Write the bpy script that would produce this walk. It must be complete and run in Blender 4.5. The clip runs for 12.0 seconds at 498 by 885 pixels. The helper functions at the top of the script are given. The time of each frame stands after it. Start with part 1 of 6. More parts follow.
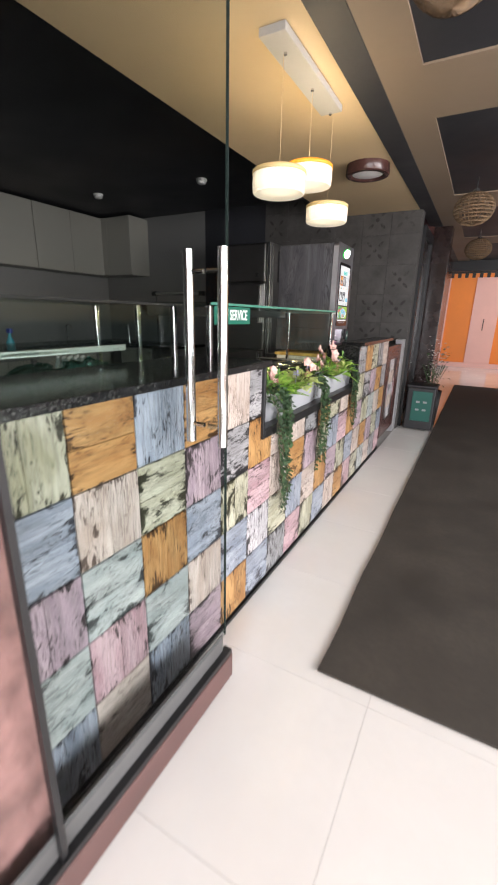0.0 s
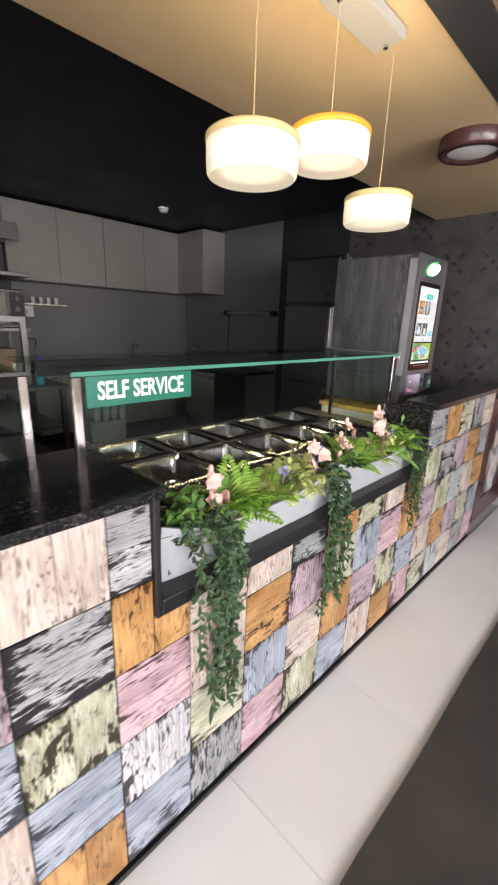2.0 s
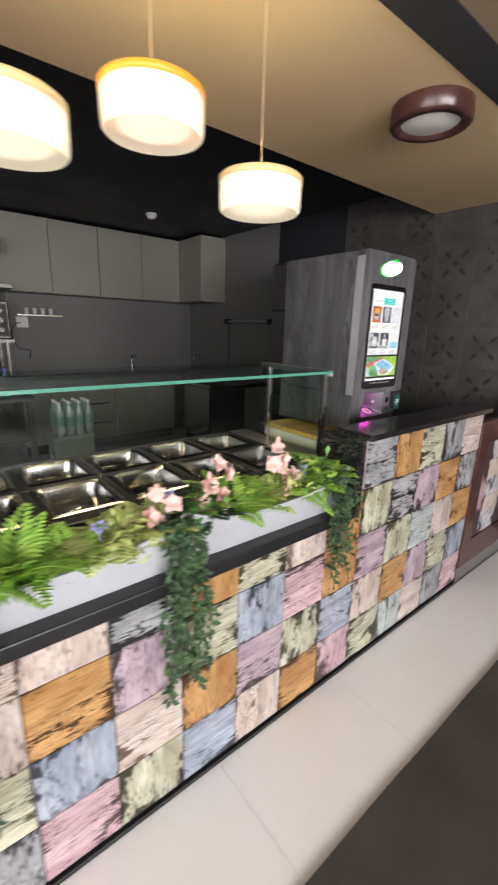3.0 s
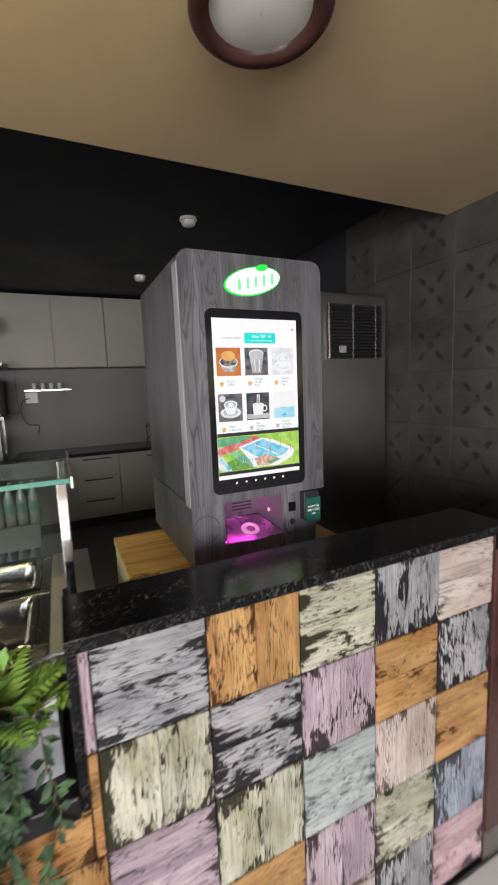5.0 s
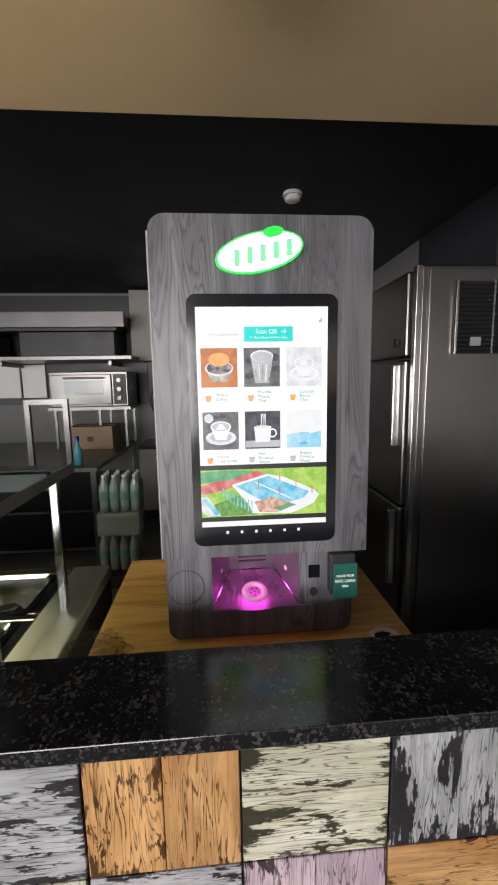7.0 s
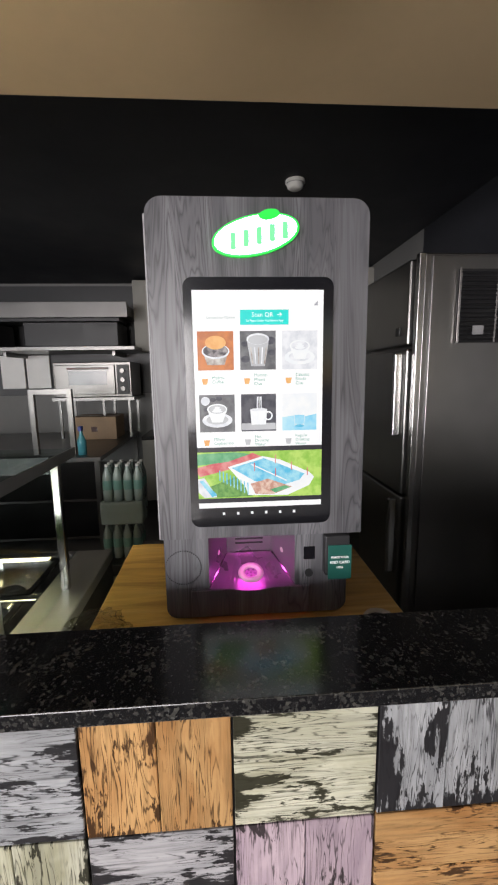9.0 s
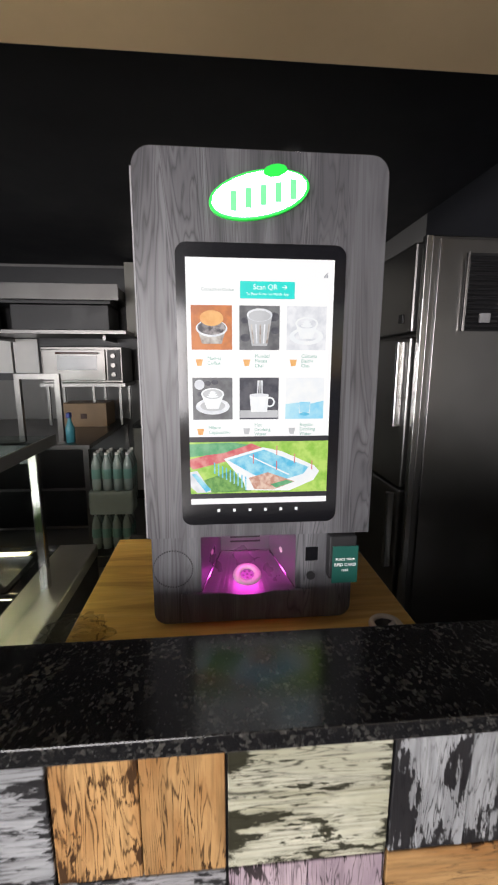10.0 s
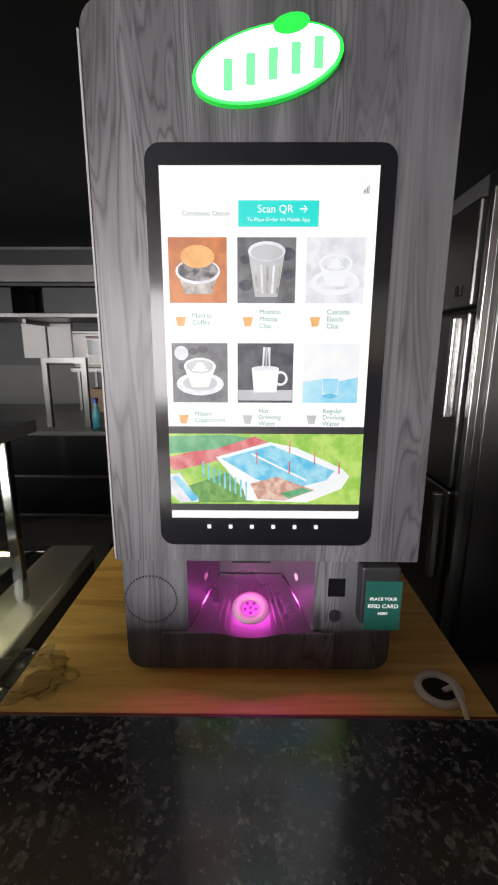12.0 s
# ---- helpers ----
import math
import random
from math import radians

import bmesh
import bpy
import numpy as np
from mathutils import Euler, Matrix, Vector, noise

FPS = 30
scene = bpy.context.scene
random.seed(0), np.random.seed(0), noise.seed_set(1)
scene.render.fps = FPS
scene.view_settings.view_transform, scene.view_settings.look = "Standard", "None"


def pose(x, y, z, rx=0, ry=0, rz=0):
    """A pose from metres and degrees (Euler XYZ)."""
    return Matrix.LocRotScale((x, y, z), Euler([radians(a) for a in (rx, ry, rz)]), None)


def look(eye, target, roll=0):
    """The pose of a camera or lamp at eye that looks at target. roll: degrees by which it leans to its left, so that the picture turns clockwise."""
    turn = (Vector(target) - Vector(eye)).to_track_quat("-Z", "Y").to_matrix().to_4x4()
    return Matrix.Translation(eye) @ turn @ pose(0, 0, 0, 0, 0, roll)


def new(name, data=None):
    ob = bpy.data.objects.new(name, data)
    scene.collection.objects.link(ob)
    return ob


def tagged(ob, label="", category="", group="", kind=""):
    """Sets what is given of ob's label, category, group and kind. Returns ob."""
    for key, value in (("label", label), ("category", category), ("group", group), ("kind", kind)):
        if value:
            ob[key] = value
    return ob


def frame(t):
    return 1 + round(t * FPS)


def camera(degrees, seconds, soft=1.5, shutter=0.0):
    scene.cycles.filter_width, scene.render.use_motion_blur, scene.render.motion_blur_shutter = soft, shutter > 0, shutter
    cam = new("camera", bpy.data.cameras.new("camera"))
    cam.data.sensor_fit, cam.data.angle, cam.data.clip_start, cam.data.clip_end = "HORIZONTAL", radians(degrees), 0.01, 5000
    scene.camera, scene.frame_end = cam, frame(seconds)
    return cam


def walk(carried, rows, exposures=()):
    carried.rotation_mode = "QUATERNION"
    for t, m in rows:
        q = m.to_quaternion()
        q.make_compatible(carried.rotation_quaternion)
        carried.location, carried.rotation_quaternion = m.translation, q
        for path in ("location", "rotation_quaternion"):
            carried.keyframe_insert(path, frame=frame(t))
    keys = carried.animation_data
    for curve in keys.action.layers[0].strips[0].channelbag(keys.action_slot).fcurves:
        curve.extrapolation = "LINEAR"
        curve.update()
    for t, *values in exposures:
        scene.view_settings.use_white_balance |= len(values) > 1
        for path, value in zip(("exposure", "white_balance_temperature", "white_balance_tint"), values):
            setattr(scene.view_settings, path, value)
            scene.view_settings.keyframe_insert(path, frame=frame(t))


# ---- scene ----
cam = camera(62.6, 12.0, soft=2.0, shutter=0.4)
PATH = [
    (0, (-0.015, 1.001, 1.234), (-0.927, 2.681, 0.645), 1.3),
    (0.5, (-0.157, 1.277, 1.308), (-1.038, 2.972, 0.715), 1.0),
    (1, (-0.135, 1.473, 1.382), (-1.124, 3.119, 0.822), 0.6),
    (1.5, (-0.07, 1.751, 1.409), (-1.244, 3.271, 0.849), 1.5),
    (2, (-0.059, 2.038, 1.401), (-1.394, 3.418, 0.842), 2.2),
    (2.5, (-0.036, 2.336, 1.427), (-1.498, 3.587, 0.884), 1.8),
    (3, (0.113, 2.698, 1.437), (-1.376, 3.921, 0.903), 1.7),
    (3.5, (0.168, 3.101, 1.439), (-1.345, 4.313, 0.945), 1.5),
    (5.3, (-0.159, 4.127, 1.458), (-2.008, 4.838, 1.183), -1.3),
    (5.5, (-0.214, 4.209, 1.476), (-2.094, 4.796, 1.128), -0.5),
    (6, (-0.244, 4.339, 1.489), (-2.179, 4.727, 1.162), -0.7),
    (6.5, (-0.274, 4.379, 1.488), (-2.235, 4.619, 1.175), -0.9),
    (7, (-0.285, 4.392, 1.491), (-2.257, 4.548, 1.202), -1.0),
    (7.2, (-0.286, 4.393, 1.489), (-2.26, 4.545, 1.209), -1.0),
    (8.8, (-0.271, 4.411, 1.474), (-2.244, 4.531, 1.17), -1.2),
    (9, (-0.27, 4.407, 1.473), (-2.239, 4.54, 1.149), -0.9),
    (9.5, (-0.28, 4.403, 1.461), (-2.244, 4.534, 1.105), -0.5),
    (10, (-0.353, 4.402, 1.459), (-2.311, 4.57, 1.085), 0.1),
    (10.5, (-0.449, 4.403, 1.455), (-2.401, 4.572, 1.051), 0.3),
    (11, (-0.527, 4.404, 1.442), (-2.476, 4.533, 1.014), 0.5),
    (11.5, (-0.555, 4.43, 1.441), (-2.506, 4.51, 1.009), 0.4),
    (12, (-0.55, 4.464, 1.426), (-2.503, 4.449, 0.998), 0.2),
]
walk(cam, [(t, look(eye, target, roll)) for t, eye, target, roll in PATH])

FRONT, SIDE, SCREEN, LOGO, BULB = 190.0, 435.0, 0.97, 9.0, 5.5

# ---- world and light ----
world = bpy.data.worlds.new("sky")
scene.world = world
world.use_nodes = True
_wn = world.node_tree.nodes
_sky = _wn.new("ShaderNodeTexSky")
_sky.sky_type = "NISHITA"
_sky.sun_disc = False
_sky.sun_elevation, _sky.sun_rotation = radians(35), radians(60)
world.node_tree.links.new(_sky.outputs[0], _wn["Background"].inputs[0])
_wn["Background"].inputs[1].default_value = 0.08


def area_lamp(name, eye, target, sx, sy, power, color):
    data = bpy.data.lights.new(name, "AREA")
    data.shape, data.size, data.size_y, data.energy, data.color = "RECTANGLE", sx, sy, power, color
    ob = new(name, data)
    ob.matrix_world = look(eye, target)
    return ob


def point_lamp(name, at, power, color, radius=0.05):
    data = bpy.data.lights.new(name, "POINT")
    data.energy, data.color, data.shadow_soft_size = power, color, radius
    ob = new(name, data)
    ob.location = at
    return ob


# daylight through the street front, the side windows and the far doorway
area_lamp("daylight_front", (1.6, -1.42, 1.25), (1.3, 3.0, -0.1), 3.4, 2.1, FRONT, (0.97, 0.96, 1.0))
area_lamp("daylight_side", (4.42, 1.75, 1.45), (0.0, 2.0, -0.2), 4.6, 1.7, SIDE, (1.0, 0.95, 0.96))
area_lamp("daylight_far", (0.9, 11.2, 2.5), (0.8, 13.6, 0.9), 2.6, 0.5, 60, (1.0, 0.85, 0.75))


# ---- materials ----
class Net:
    """A short hand for building node materials."""

    def __init__(self, name, rough=0.5, metal=0.0, color=(0.5, 0.5, 0.5)):
        self.mat = bpy.data.materials.new(name)
        self.mat.use_nodes = True
        self.tree = self.mat.node_tree
        self.bsdf = self.tree.nodes["Principled BSDF"]
        self.put(self.bsdf, "Roughness", rough)
        self.put(self.bsdf, "Metallic", metal)
        self.put(self.bsdf, "Base Color", (*color, 1))

    def node(self, kind, **props):
        n = self.tree.nodes.new(kind)
        for k, v in props.items():
            setattr(n, k, v)
        return n

    def put(self, n, key, value):
        if isinstance(value, bpy.types.NodeSocket):
            self.tree.links.new(value, n.inputs[key])
        else:
            n.inputs[key].default_value = value

    def coords(self, scale=(1, 1, 1), own=False):
        tc = self.node("ShaderNodeTexCoord")
        out = tc.outputs["Object"]
        if own:
            info = self.node("ShaderNodeObjectInfo")
            add = self.node("ShaderNodeVectorMath", operation="MULTIPLY_ADD")
            self.put(add, 0, info.outputs["Random"])
            add.inputs[1].default_value = (37.0, 23.0, 41.0)
            self.put(add, 2, out)
            out = add.outputs[0]
        m = self.node("ShaderNodeMapping")
        self.put(m, "Vector", out)
        m.inputs["Scale"].default_value = scale
        return m.outputs[0]

    def noise(self, vec, scale, detail=4.0, rough=0.55, distort=0.0):
        n = self.node("ShaderNodeTexNoise")
        self.put(n, "Vector", vec)
        self.put(n, "Scale", scale)
        self.put(n, "Detail", detail)
        self.put(n, "Roughness", rough)
        self.put(n, "Distortion", distort)
        return n.outputs[0]

    def ramp(self, fac, stops):
        r = self.node("ShaderNodeValToRGB")
        self.put(r, "Fac", fac)
        els = r.color_ramp.elements
        while len(els) < len(stops):
            els.new(0.5)
        for e, (p, c) in zip(els, stops):
            e.position = p
            e.color = (*c, 1) if len(c) == 3 else c
        return r.outputs[0]

    def mix(self, fac, a, b, blend="MIX"):
        m = self.node("ShaderNodeMix", data_type="RGBA", blend_type=blend)
        self.put(m, 0, fac)
        for i, v in ((6, a), (7, b)):
            if isinstance(v, bpy.types.NodeSocket):
                self.tree.links.new(v, m.inputs[i])
            else:
                m.inputs[i].default_value = (*v, 1)
        return m.outputs[2]

    def bump(self, height, strength=0.3, distance=0.002):
        b = self.node("ShaderNodeBump")
        self.put(b, "Height", height)
        self.put(b, "Strength", strength)
        self.put(b, "Distance", distance)
        self.put(self.bsdf, "Normal", b.outputs[0])

    def color(self, v):
        self.put(self.bsdf, "Base Color", v)
        return self

    def rough(self, v):
        self.put(self.bsdf, "Roughness", v)
        return self


def plain(name, color, rough=0.5, metal=0.0, vary=0.12, scale=6.0, bump=0.05, own=False):
    n = Net(name, rough, metal)
    v = n.coords(own=own)
    f = n.noise(v, scale, 5.0)
    g = n.noise(v, scale * 14, 3.0)
    dark = tuple(c * (1 - vary * 1.6) for c in color)
    lite = tuple(min(1, c * (1 + vary)) for c in color)
    n.color(n.mix(n.ramp(g, [(0.35, (0, 0, 0)), (0.75, (0.35, 0.35, 0.35))]), n.ramp(f, [(0.3, dark), (0.7, lite)]), dark))
    n.rough(n.ramp(f, [(0.3, (rough * 0.85,) * 3), (0.7, (min(1, rough * 1.15),) * 3)]))
    if bump:
        n.bump(g, bump)
    return n.mat


def weathered(name, base, second, dark, wear=0.5):
    """Weathered painted plank: grain along the local z axis, every plank worn in its own way."""
    n = Net(name, 0.40)
    isl = n.node("ShaderNodeNewGeometry").outputs["Random Per Island"]

    def math(op, a, b=0.0, c=0.0):
        q = n.node("ShaderNodeMath", operation=op)
        n.put(q, 0, a)
        n.put(q, 1, b)
        n.put(q, 2, c)
        return q.outputs[0]

    shift = n.node("ShaderNodeVectorMath", operation="MULTIPLY_ADD")
    n.put(shift, 0, isl)
    shift.inputs[1].default_value = (13.0, 7.0, 19.0)
    n.put(shift, 2, n.coords(own=True))

    def grain(scale, detail=4.0, rough=0.55, distort=0.0):
        m = n.node("ShaderNodeMapping")
        n.put(m, "Vector", shift.outputs[0])
        m.inputs["Scale"].default_value = scale
        return n.noise(m.outputs[0], 1.0, detail, rough, distort)

    broad = grain((4, 14, 5), 4.0, 0.6, 0.5)
    fine = grain((6, 130, 7), 5.0, 0.65)
    figure = grain((2, 30, 2.6), 3.5, 0.5, 0.25)
    blot = grain((7, 15, 8), 5.0, 0.62, 0.4)
    flake = grain((8, 120, 24), 4.0, 0.65, 0.2)
    # paint, in two shades, with fine streaks
    col = n.mix(n.ramp(broad, [(0.36, (0, 0, 0)), (0.60, (1, 1, 1))]), base, second)
    col = n.mix(n.ramp(fine, [(0.34, (0.62, 0.62, 0.62)), (0.54, (0, 0, 0))]), col, tuple(c * 0.42 for c in second))
    # growth rings showing as thin broken dark lines
    rings = math("PINGPONG", figure, 0.026)
    line = n.ramp(rings, [(0.002, (1, 1, 1)), (0.0075, (0, 0, 0))])
    gaps = n.ramp(math("MULTIPLY_ADD", isl, 0.10, blot), [(0.45 - 0.04 * wear, (0, 0, 0)), (0.58 - 0.04 * wear, (0.92, 0.92, 0.92))])
    col = n.mix(n.mix(1.0, line, gaps, "MULTIPLY"), col, dark)
    # paint flaked off in ragged patches, mostly at the plank's rim
    sep = n.node("ShaderNodeSeparateXYZ")
    n.put(sep, 0, n.coords())
    rim = math("MAXIMUM", math("ABSOLUTE", sep.outputs[1]), math("ABSOLUTE", sep.outputs[2]))
    rim = math("MULTIPLY", math("MAXIMUM", math("SUBTRACT", rim, 0.070), 0.0), 2.2)
    lost = math("ADD", math("MULTIPLY_ADD", blot, 0.62, math("MULTIPLY", flake, 0.38)), rim)
    lost = math("MULTIPLY_ADD", math("SUBTRACT", isl, 0.5), 0.09, lost)
    edge = 0.606 - 0.060 * wear
    col = n.mix(n.ramp(lost, [(edge, (0, 0, 0)), (edge + 0.022, (0.97, 0.97, 0.97))]), col, dark)
    tone = n.ramp(isl, [(0.0, (0.62, 0.62, 0.62)), (1.0, (0.94, 0.94, 0.94))])
    n.color(n.mix(1.0, col, tone, "MULTIPLY"))
    n.put(n.bsdf, "Specular IOR Level", 0.3)
    n.bump(lost, 0.3, 0.0015)
    return n.mat


def board_grain(name, a, b, c, along="x", rough=0.4, scale=1.0):
    n = Net(name, rough)
    s = {"x": (1.6, 22, 22), "y": (22, 1.6, 22), "z": (22, 22, 1.6)}[along]
    s = tuple(k * scale for k in s)
    v = n.coords(s)
    f = n.noise(v, 1.0, 6.0, 0.6, 1.4)
    g = n.noise(v, 5.0, 4.0, 0.6)
    col = n.ramp(f, [(0.30, a), (0.5, b), (0.68, c)])
    n.color(n.mix(n.ramp(g, [(0.4, (0, 0, 0)), (0.7, (0.4, 0.4, 0.4))]), col, a))
    n.bump(g, 0.12, 0.001)
    return n.mat


def kiosk_laminate():
    """Printed grey timber: broad wavy upright figure with fine lines."""
    n = Net("grey_wood_laminate", 0.36)
    v = n.coords((8, 17, 1.5))
    f = n.noise(v, 1.0, 3.0, 0.5, 1.1)
    g = n.noise(n.coords((60, 150, 2.6)), 1.0, 4.0, 0.6, 0.8)
    rings = n.node("ShaderNodeMath", operation="PINGPONG")
    n.put(rings, 0, f)
    n.put(rings, 1, 0.026)
    lines = n.ramp(rings.outputs[0], [(0.0, (0.9, 0.9, 0.9)), (0.008, (0.35, 0.35, 0.35)), (0.020, (0, 0, 0))])
    fade = n.ramp(n.noise(n.coords((5, 9, 1.2)), 1.3, 3.0), [(0.38, (0.15, 0.15, 0.15)), (0.6, (1, 1, 1))])
    col = n.ramp(f, [(0.32, (0.055, 0.055, 0.061)), (0.46, (0.092, 0.092, 0.100)), (0.58, (0.132, 0.132, 0.142)), (0.74, (0.19, 0.19, 0.205))])
    col = n.mix(n.ramp(g, [(0.35, (0.55, 0.55, 0.55)), (0.55, (0, 0, 0))]), col, (0.075, 0.072, 0.078))
    n.color(n.mix(n.mix(1.0, lines, fade, "MULTIPLY"), col, (0.030, 0.028, 0.032)))
    n.bump(g, 0.1, 0.0005)
    return n.mat


def granite():
    n = Net("black_granite", 0.17)
    v = n.coords()
    warp = n.node("ShaderNodeVectorMath", operation="MULTIPLY_ADD")
    wob = n.node("ShaderNodeTexNoise")
    n.put(wob, "Vector", v)
    n.put(wob, "Scale", 130.0)
    n.put(warp, 0, wob.outputs["Color"])
    warp.inputs[1].default_value = (0.006, 0.006, 0.006)
    n.put(warp, 2, v)

    def flakes(scale, lo, hi):
        vor = n.node("ShaderNodeTexVoronoi", feature="F1")
        n.put(vor, "Vector", warp.outputs[0])
        n.put(vor, "Scale", scale)
        sep = n.node("ShaderNodeSeparateColor")
        n.put(sep, 0, vor.outputs["Color"])
        return n.ramp(sep.outputs[0], [(lo, (0, 0, 0)), (hi, (1, 1, 1))])

    cloud = n.noise(v, 22.0, 5.0, 0.7)
    dense = n.ramp(cloud, [(0.44, (0.1, 0.1, 0.1)), (0.60, (1, 1, 1))])
    col = n.mix(n.mix(1.0, flakes(210.0, 0.60, 0.97), dense, "MULTIPLY"), (0.008, 0.008, 0.009), (0.060, 0.058, 0.052))
    col = n.mix(n.mix(1.0, n.ramp(n.noise(v, 105.0, 4.0, 0.6, 0.4), [(0.60, (0, 0, 0)), (0.68, (0.9, 0.9, 0.9))]), dense, "MULTIPLY"), col, (0.115, 0.11, 0.10))
    fine = n.noise(v, 260.0, 3.0)
    n.color(n.mix(n.ramp(fine, [(0.64, (0, 0, 0)), (0.72, (0.6, 0.6, 0.6))]), col, (0.14, 0.137, 0.13)))
    return n.mat


def steel(name, rough=0.24, color=(0.55, 0.55, 0.54), axis="z"):
    n = Net(name, rough, 1.0, color)
    s = {"z": (300, 300, 3), "y": (300, 3, 300), "x": (3, 300, 300)}[axis]
    f = n.noise(n.coords(s), 1.0, 3.0)
    g = n.noise(n.coords(), 2.2, 3.0)
    n.color(n.ramp(g, [(0.3, tuple(c * 0.8 for c in color)), (0.7, color)]))
    n.bump(n.noise(n.coords((1.0, 1.0, 2.5)), 1.6, 2.0), 0.12, 0.03)
    n.put(n.bsdf, "Anisotropic", 0.4)
    return n.mat


def glass(name, tint=(1, 1, 1), rough=0.0):
    n = Net(name, rough, 0, tint)
    n.put(n.bsdf, "Transmission Weight", 1.0)
    n.put(n.bsdf, "IOR", 1.45)
    return n.mat


def thin_glass(name, tint=(0.92, 0.97, 0.95), gloss=0.4, power=5.0):
    """A clear pane: mostly see-through, with a mirror coat by Fresnel."""
    m = bpy.data.materials.new(name)
    m.use_nodes = True
    t = m.node_tree
    t.nodes.remove(t.nodes["Principled BSDF"])
    tr, gl, mx, fr = (t.nodes.new(k) for k in ("ShaderNodeBsdfTransparent", "ShaderNodeBsdfGlossy", "ShaderNodeMixShader", "ShaderNodeLayerWeight"))
    pw, ml = (t.nodes.new("ShaderNodeMath") for k in range(2))
    pw.operation, ml.operation = "POWER", "MULTIPLY_ADD"
    pw.inputs[1].default_value, ml.inputs[1].default_value, ml.inputs[2].default_value = 5.0, 0.45, 0.02
    tr.inputs[0].default_value = (*tint, 1)
    gl.inputs["Roughness"].default_value = 0.02
    gl.inputs[0].default_value = (gloss, gloss, gloss, 1)
    fr.inputs[0].default_value = 0.5
    t.links.new(fr.outputs["Facing"], pw.inputs[0])
    t.links.new(pw.outputs[0], ml.inputs[0])
    t.links.new(ml.outputs[0], mx.inputs[0])
    pw.inputs[1].default_value = power
    t.links.new(tr.outputs[0], mx.inputs[1])
    t.links.new(gl.outputs[0], mx.inputs[2])
    t.links.new(mx.outputs[0], t.nodes["Material Output"].inputs[0])
    return m


def glow(name, color, strength):
    n = Net(name, 0.4, 0, color)
    n.put(n.bsdf, "Emission Color", (*color, 1))
    n.put(n.bsdf, "Emission Strength", strength)
    return n.mat


def bottle_plastic():
    n = Net("bottle_plastic", 0.15, 0, (0.50, 0.60, 0.57))
    n.put(n.bsdf, "Transmission Weight", 0.40)
    return n.mat


def leaf_mat(name, a, b):
    n = Net(name, 0.65)
    geo = n.node("ShaderNodeNewGeometry")
    n.color(n.ramp(geo.outputs["Random Per Island"], [(0.0, a), (1.0, b)]))
    n.put(n.bsdf, "Subsurface Weight", 0.0)
    return n.mat


def patterned_tile():
    """Grey cement tile, each with a faint rosette of its own."""
    n = Net("patterned_grey_tile", 0.5)
    v = n.coords((1, 1, 1), own=True)
    st = n.coords((1, 1, 1))
    sep = n.node("ShaderNodeSeparateXYZ")
    n.put(sep, 0, st)

    def math(op, a, b=None):
        q = n.node("ShaderNodeMath", operation=op)
        n.put(q, 0, a)
        if b is not None:
            n.put(q, 1, b)
        return q.outputs[0]
    x, z = sep.outputs[0], sep.outputs[2]
    ax, az = math("ABSOLUTE", x), math("ABSOLUTE", z)
    p, q = math("SUBTRACT", ax, 0.062), math("SUBTRACT", az, 0.062)
    u, v2 = math("MULTIPLY", math("ADD", p, q), 0.42), math("SUBTRACT", p, q)
    leafy = math("SQRT", math("ADD", math("MULTIPLY", u, u), math("MULTIPLY", v2, v2)))
    dot = math("SQRT", math("ADD", math("MULTIPLY", x, x), math("MULTIPLY", z, z)))
    band = math("MINIMUM", leafy, dot)
    seam = math("MINIMUM", ax, az)
    info = n.node("ShaderNodeObjectInfo")
    motif = n.ramp(band, [(0.016, (1, 1, 1)), (0.024, (0, 0, 0))])
    motif = n.mix(1.0, motif, n.ramp(info.outputs["Random"], [(0.36, (0.12, 0.12, 0.12)), (0.39, (1, 1, 1))]), "MULTIPLY")
    cloud = n.noise(v, 5.0, 6.0, 0.65)
    worn = n.noise(v, 30.0, 4.0, 0.6)
    base = n.ramp(cloud, [(0.3, (0.038, 0.036, 0.034)), (0.7, (0.080, 0.076, 0.071))])
    motif = n.mix(1.0, motif, n.ramp(worn, [(0.36, (0, 0, 0)), (0.50, (0.95, 0.95, 0.95))]), "MULTIPLY")
    base = n.mix(n.ramp(seam, [(0.0012, (0.7, 0.7, 0.7)), (0.003, (0, 0, 0))]), base, (0.05, 0.048, 0.045))
    n.color(n.mix(motif, base, (0.018, 0.014, 0.014)))
    n.bump(worn, 0.1)
    return n.mat


M_CREAM = plain("cream_ceiling_paint", (0.61, 0.46, 0.27), 0.55, vary=0.05, scale=1.5, bump=0.03)
# beam paint darkened to carry the weaker light on the dining room beams
M_BEAM = plain("shaded_cream_beam_paint", (0.24, 0.18, 0.125), 0.6, vary=0.06, scale=1.5, bump=0.03)
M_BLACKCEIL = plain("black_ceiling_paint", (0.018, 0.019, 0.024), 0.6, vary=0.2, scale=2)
M_DARKBEAM = plain("charcoal_beam_paint", (0.035, 0.034, 0.037), 0.55, vary=0.2, scale=3)
M_WALL = plain("grey_kitchen_wall_paint", (0.17, 0.167, 0.163), 0.6, vary=0.06, scale=1.5)
M_ROOM = plain("beige_wall_paint", (0.55, 0.48, 0.42), 0.7, vary=0.06, scale=1.5)
M_FLOOR = plain("white_polished_floor_tile", (0.86, 0.84, 0.80), 0.055, vary=0.03, scale=2.2, bump=0.01, own=True)
M_KFLOOR = plain("grey_kitchen_floor", (0.12, 0.12, 0.12), 0.4, vary=0.15, scale=3)
M_GROUT = plain("grey_grout", (0.50, 0.48, 0.45), 0.8)
M_DGROUT = plain("dark_wall_grout", (0.06, 0.058, 0.055), 0.8)
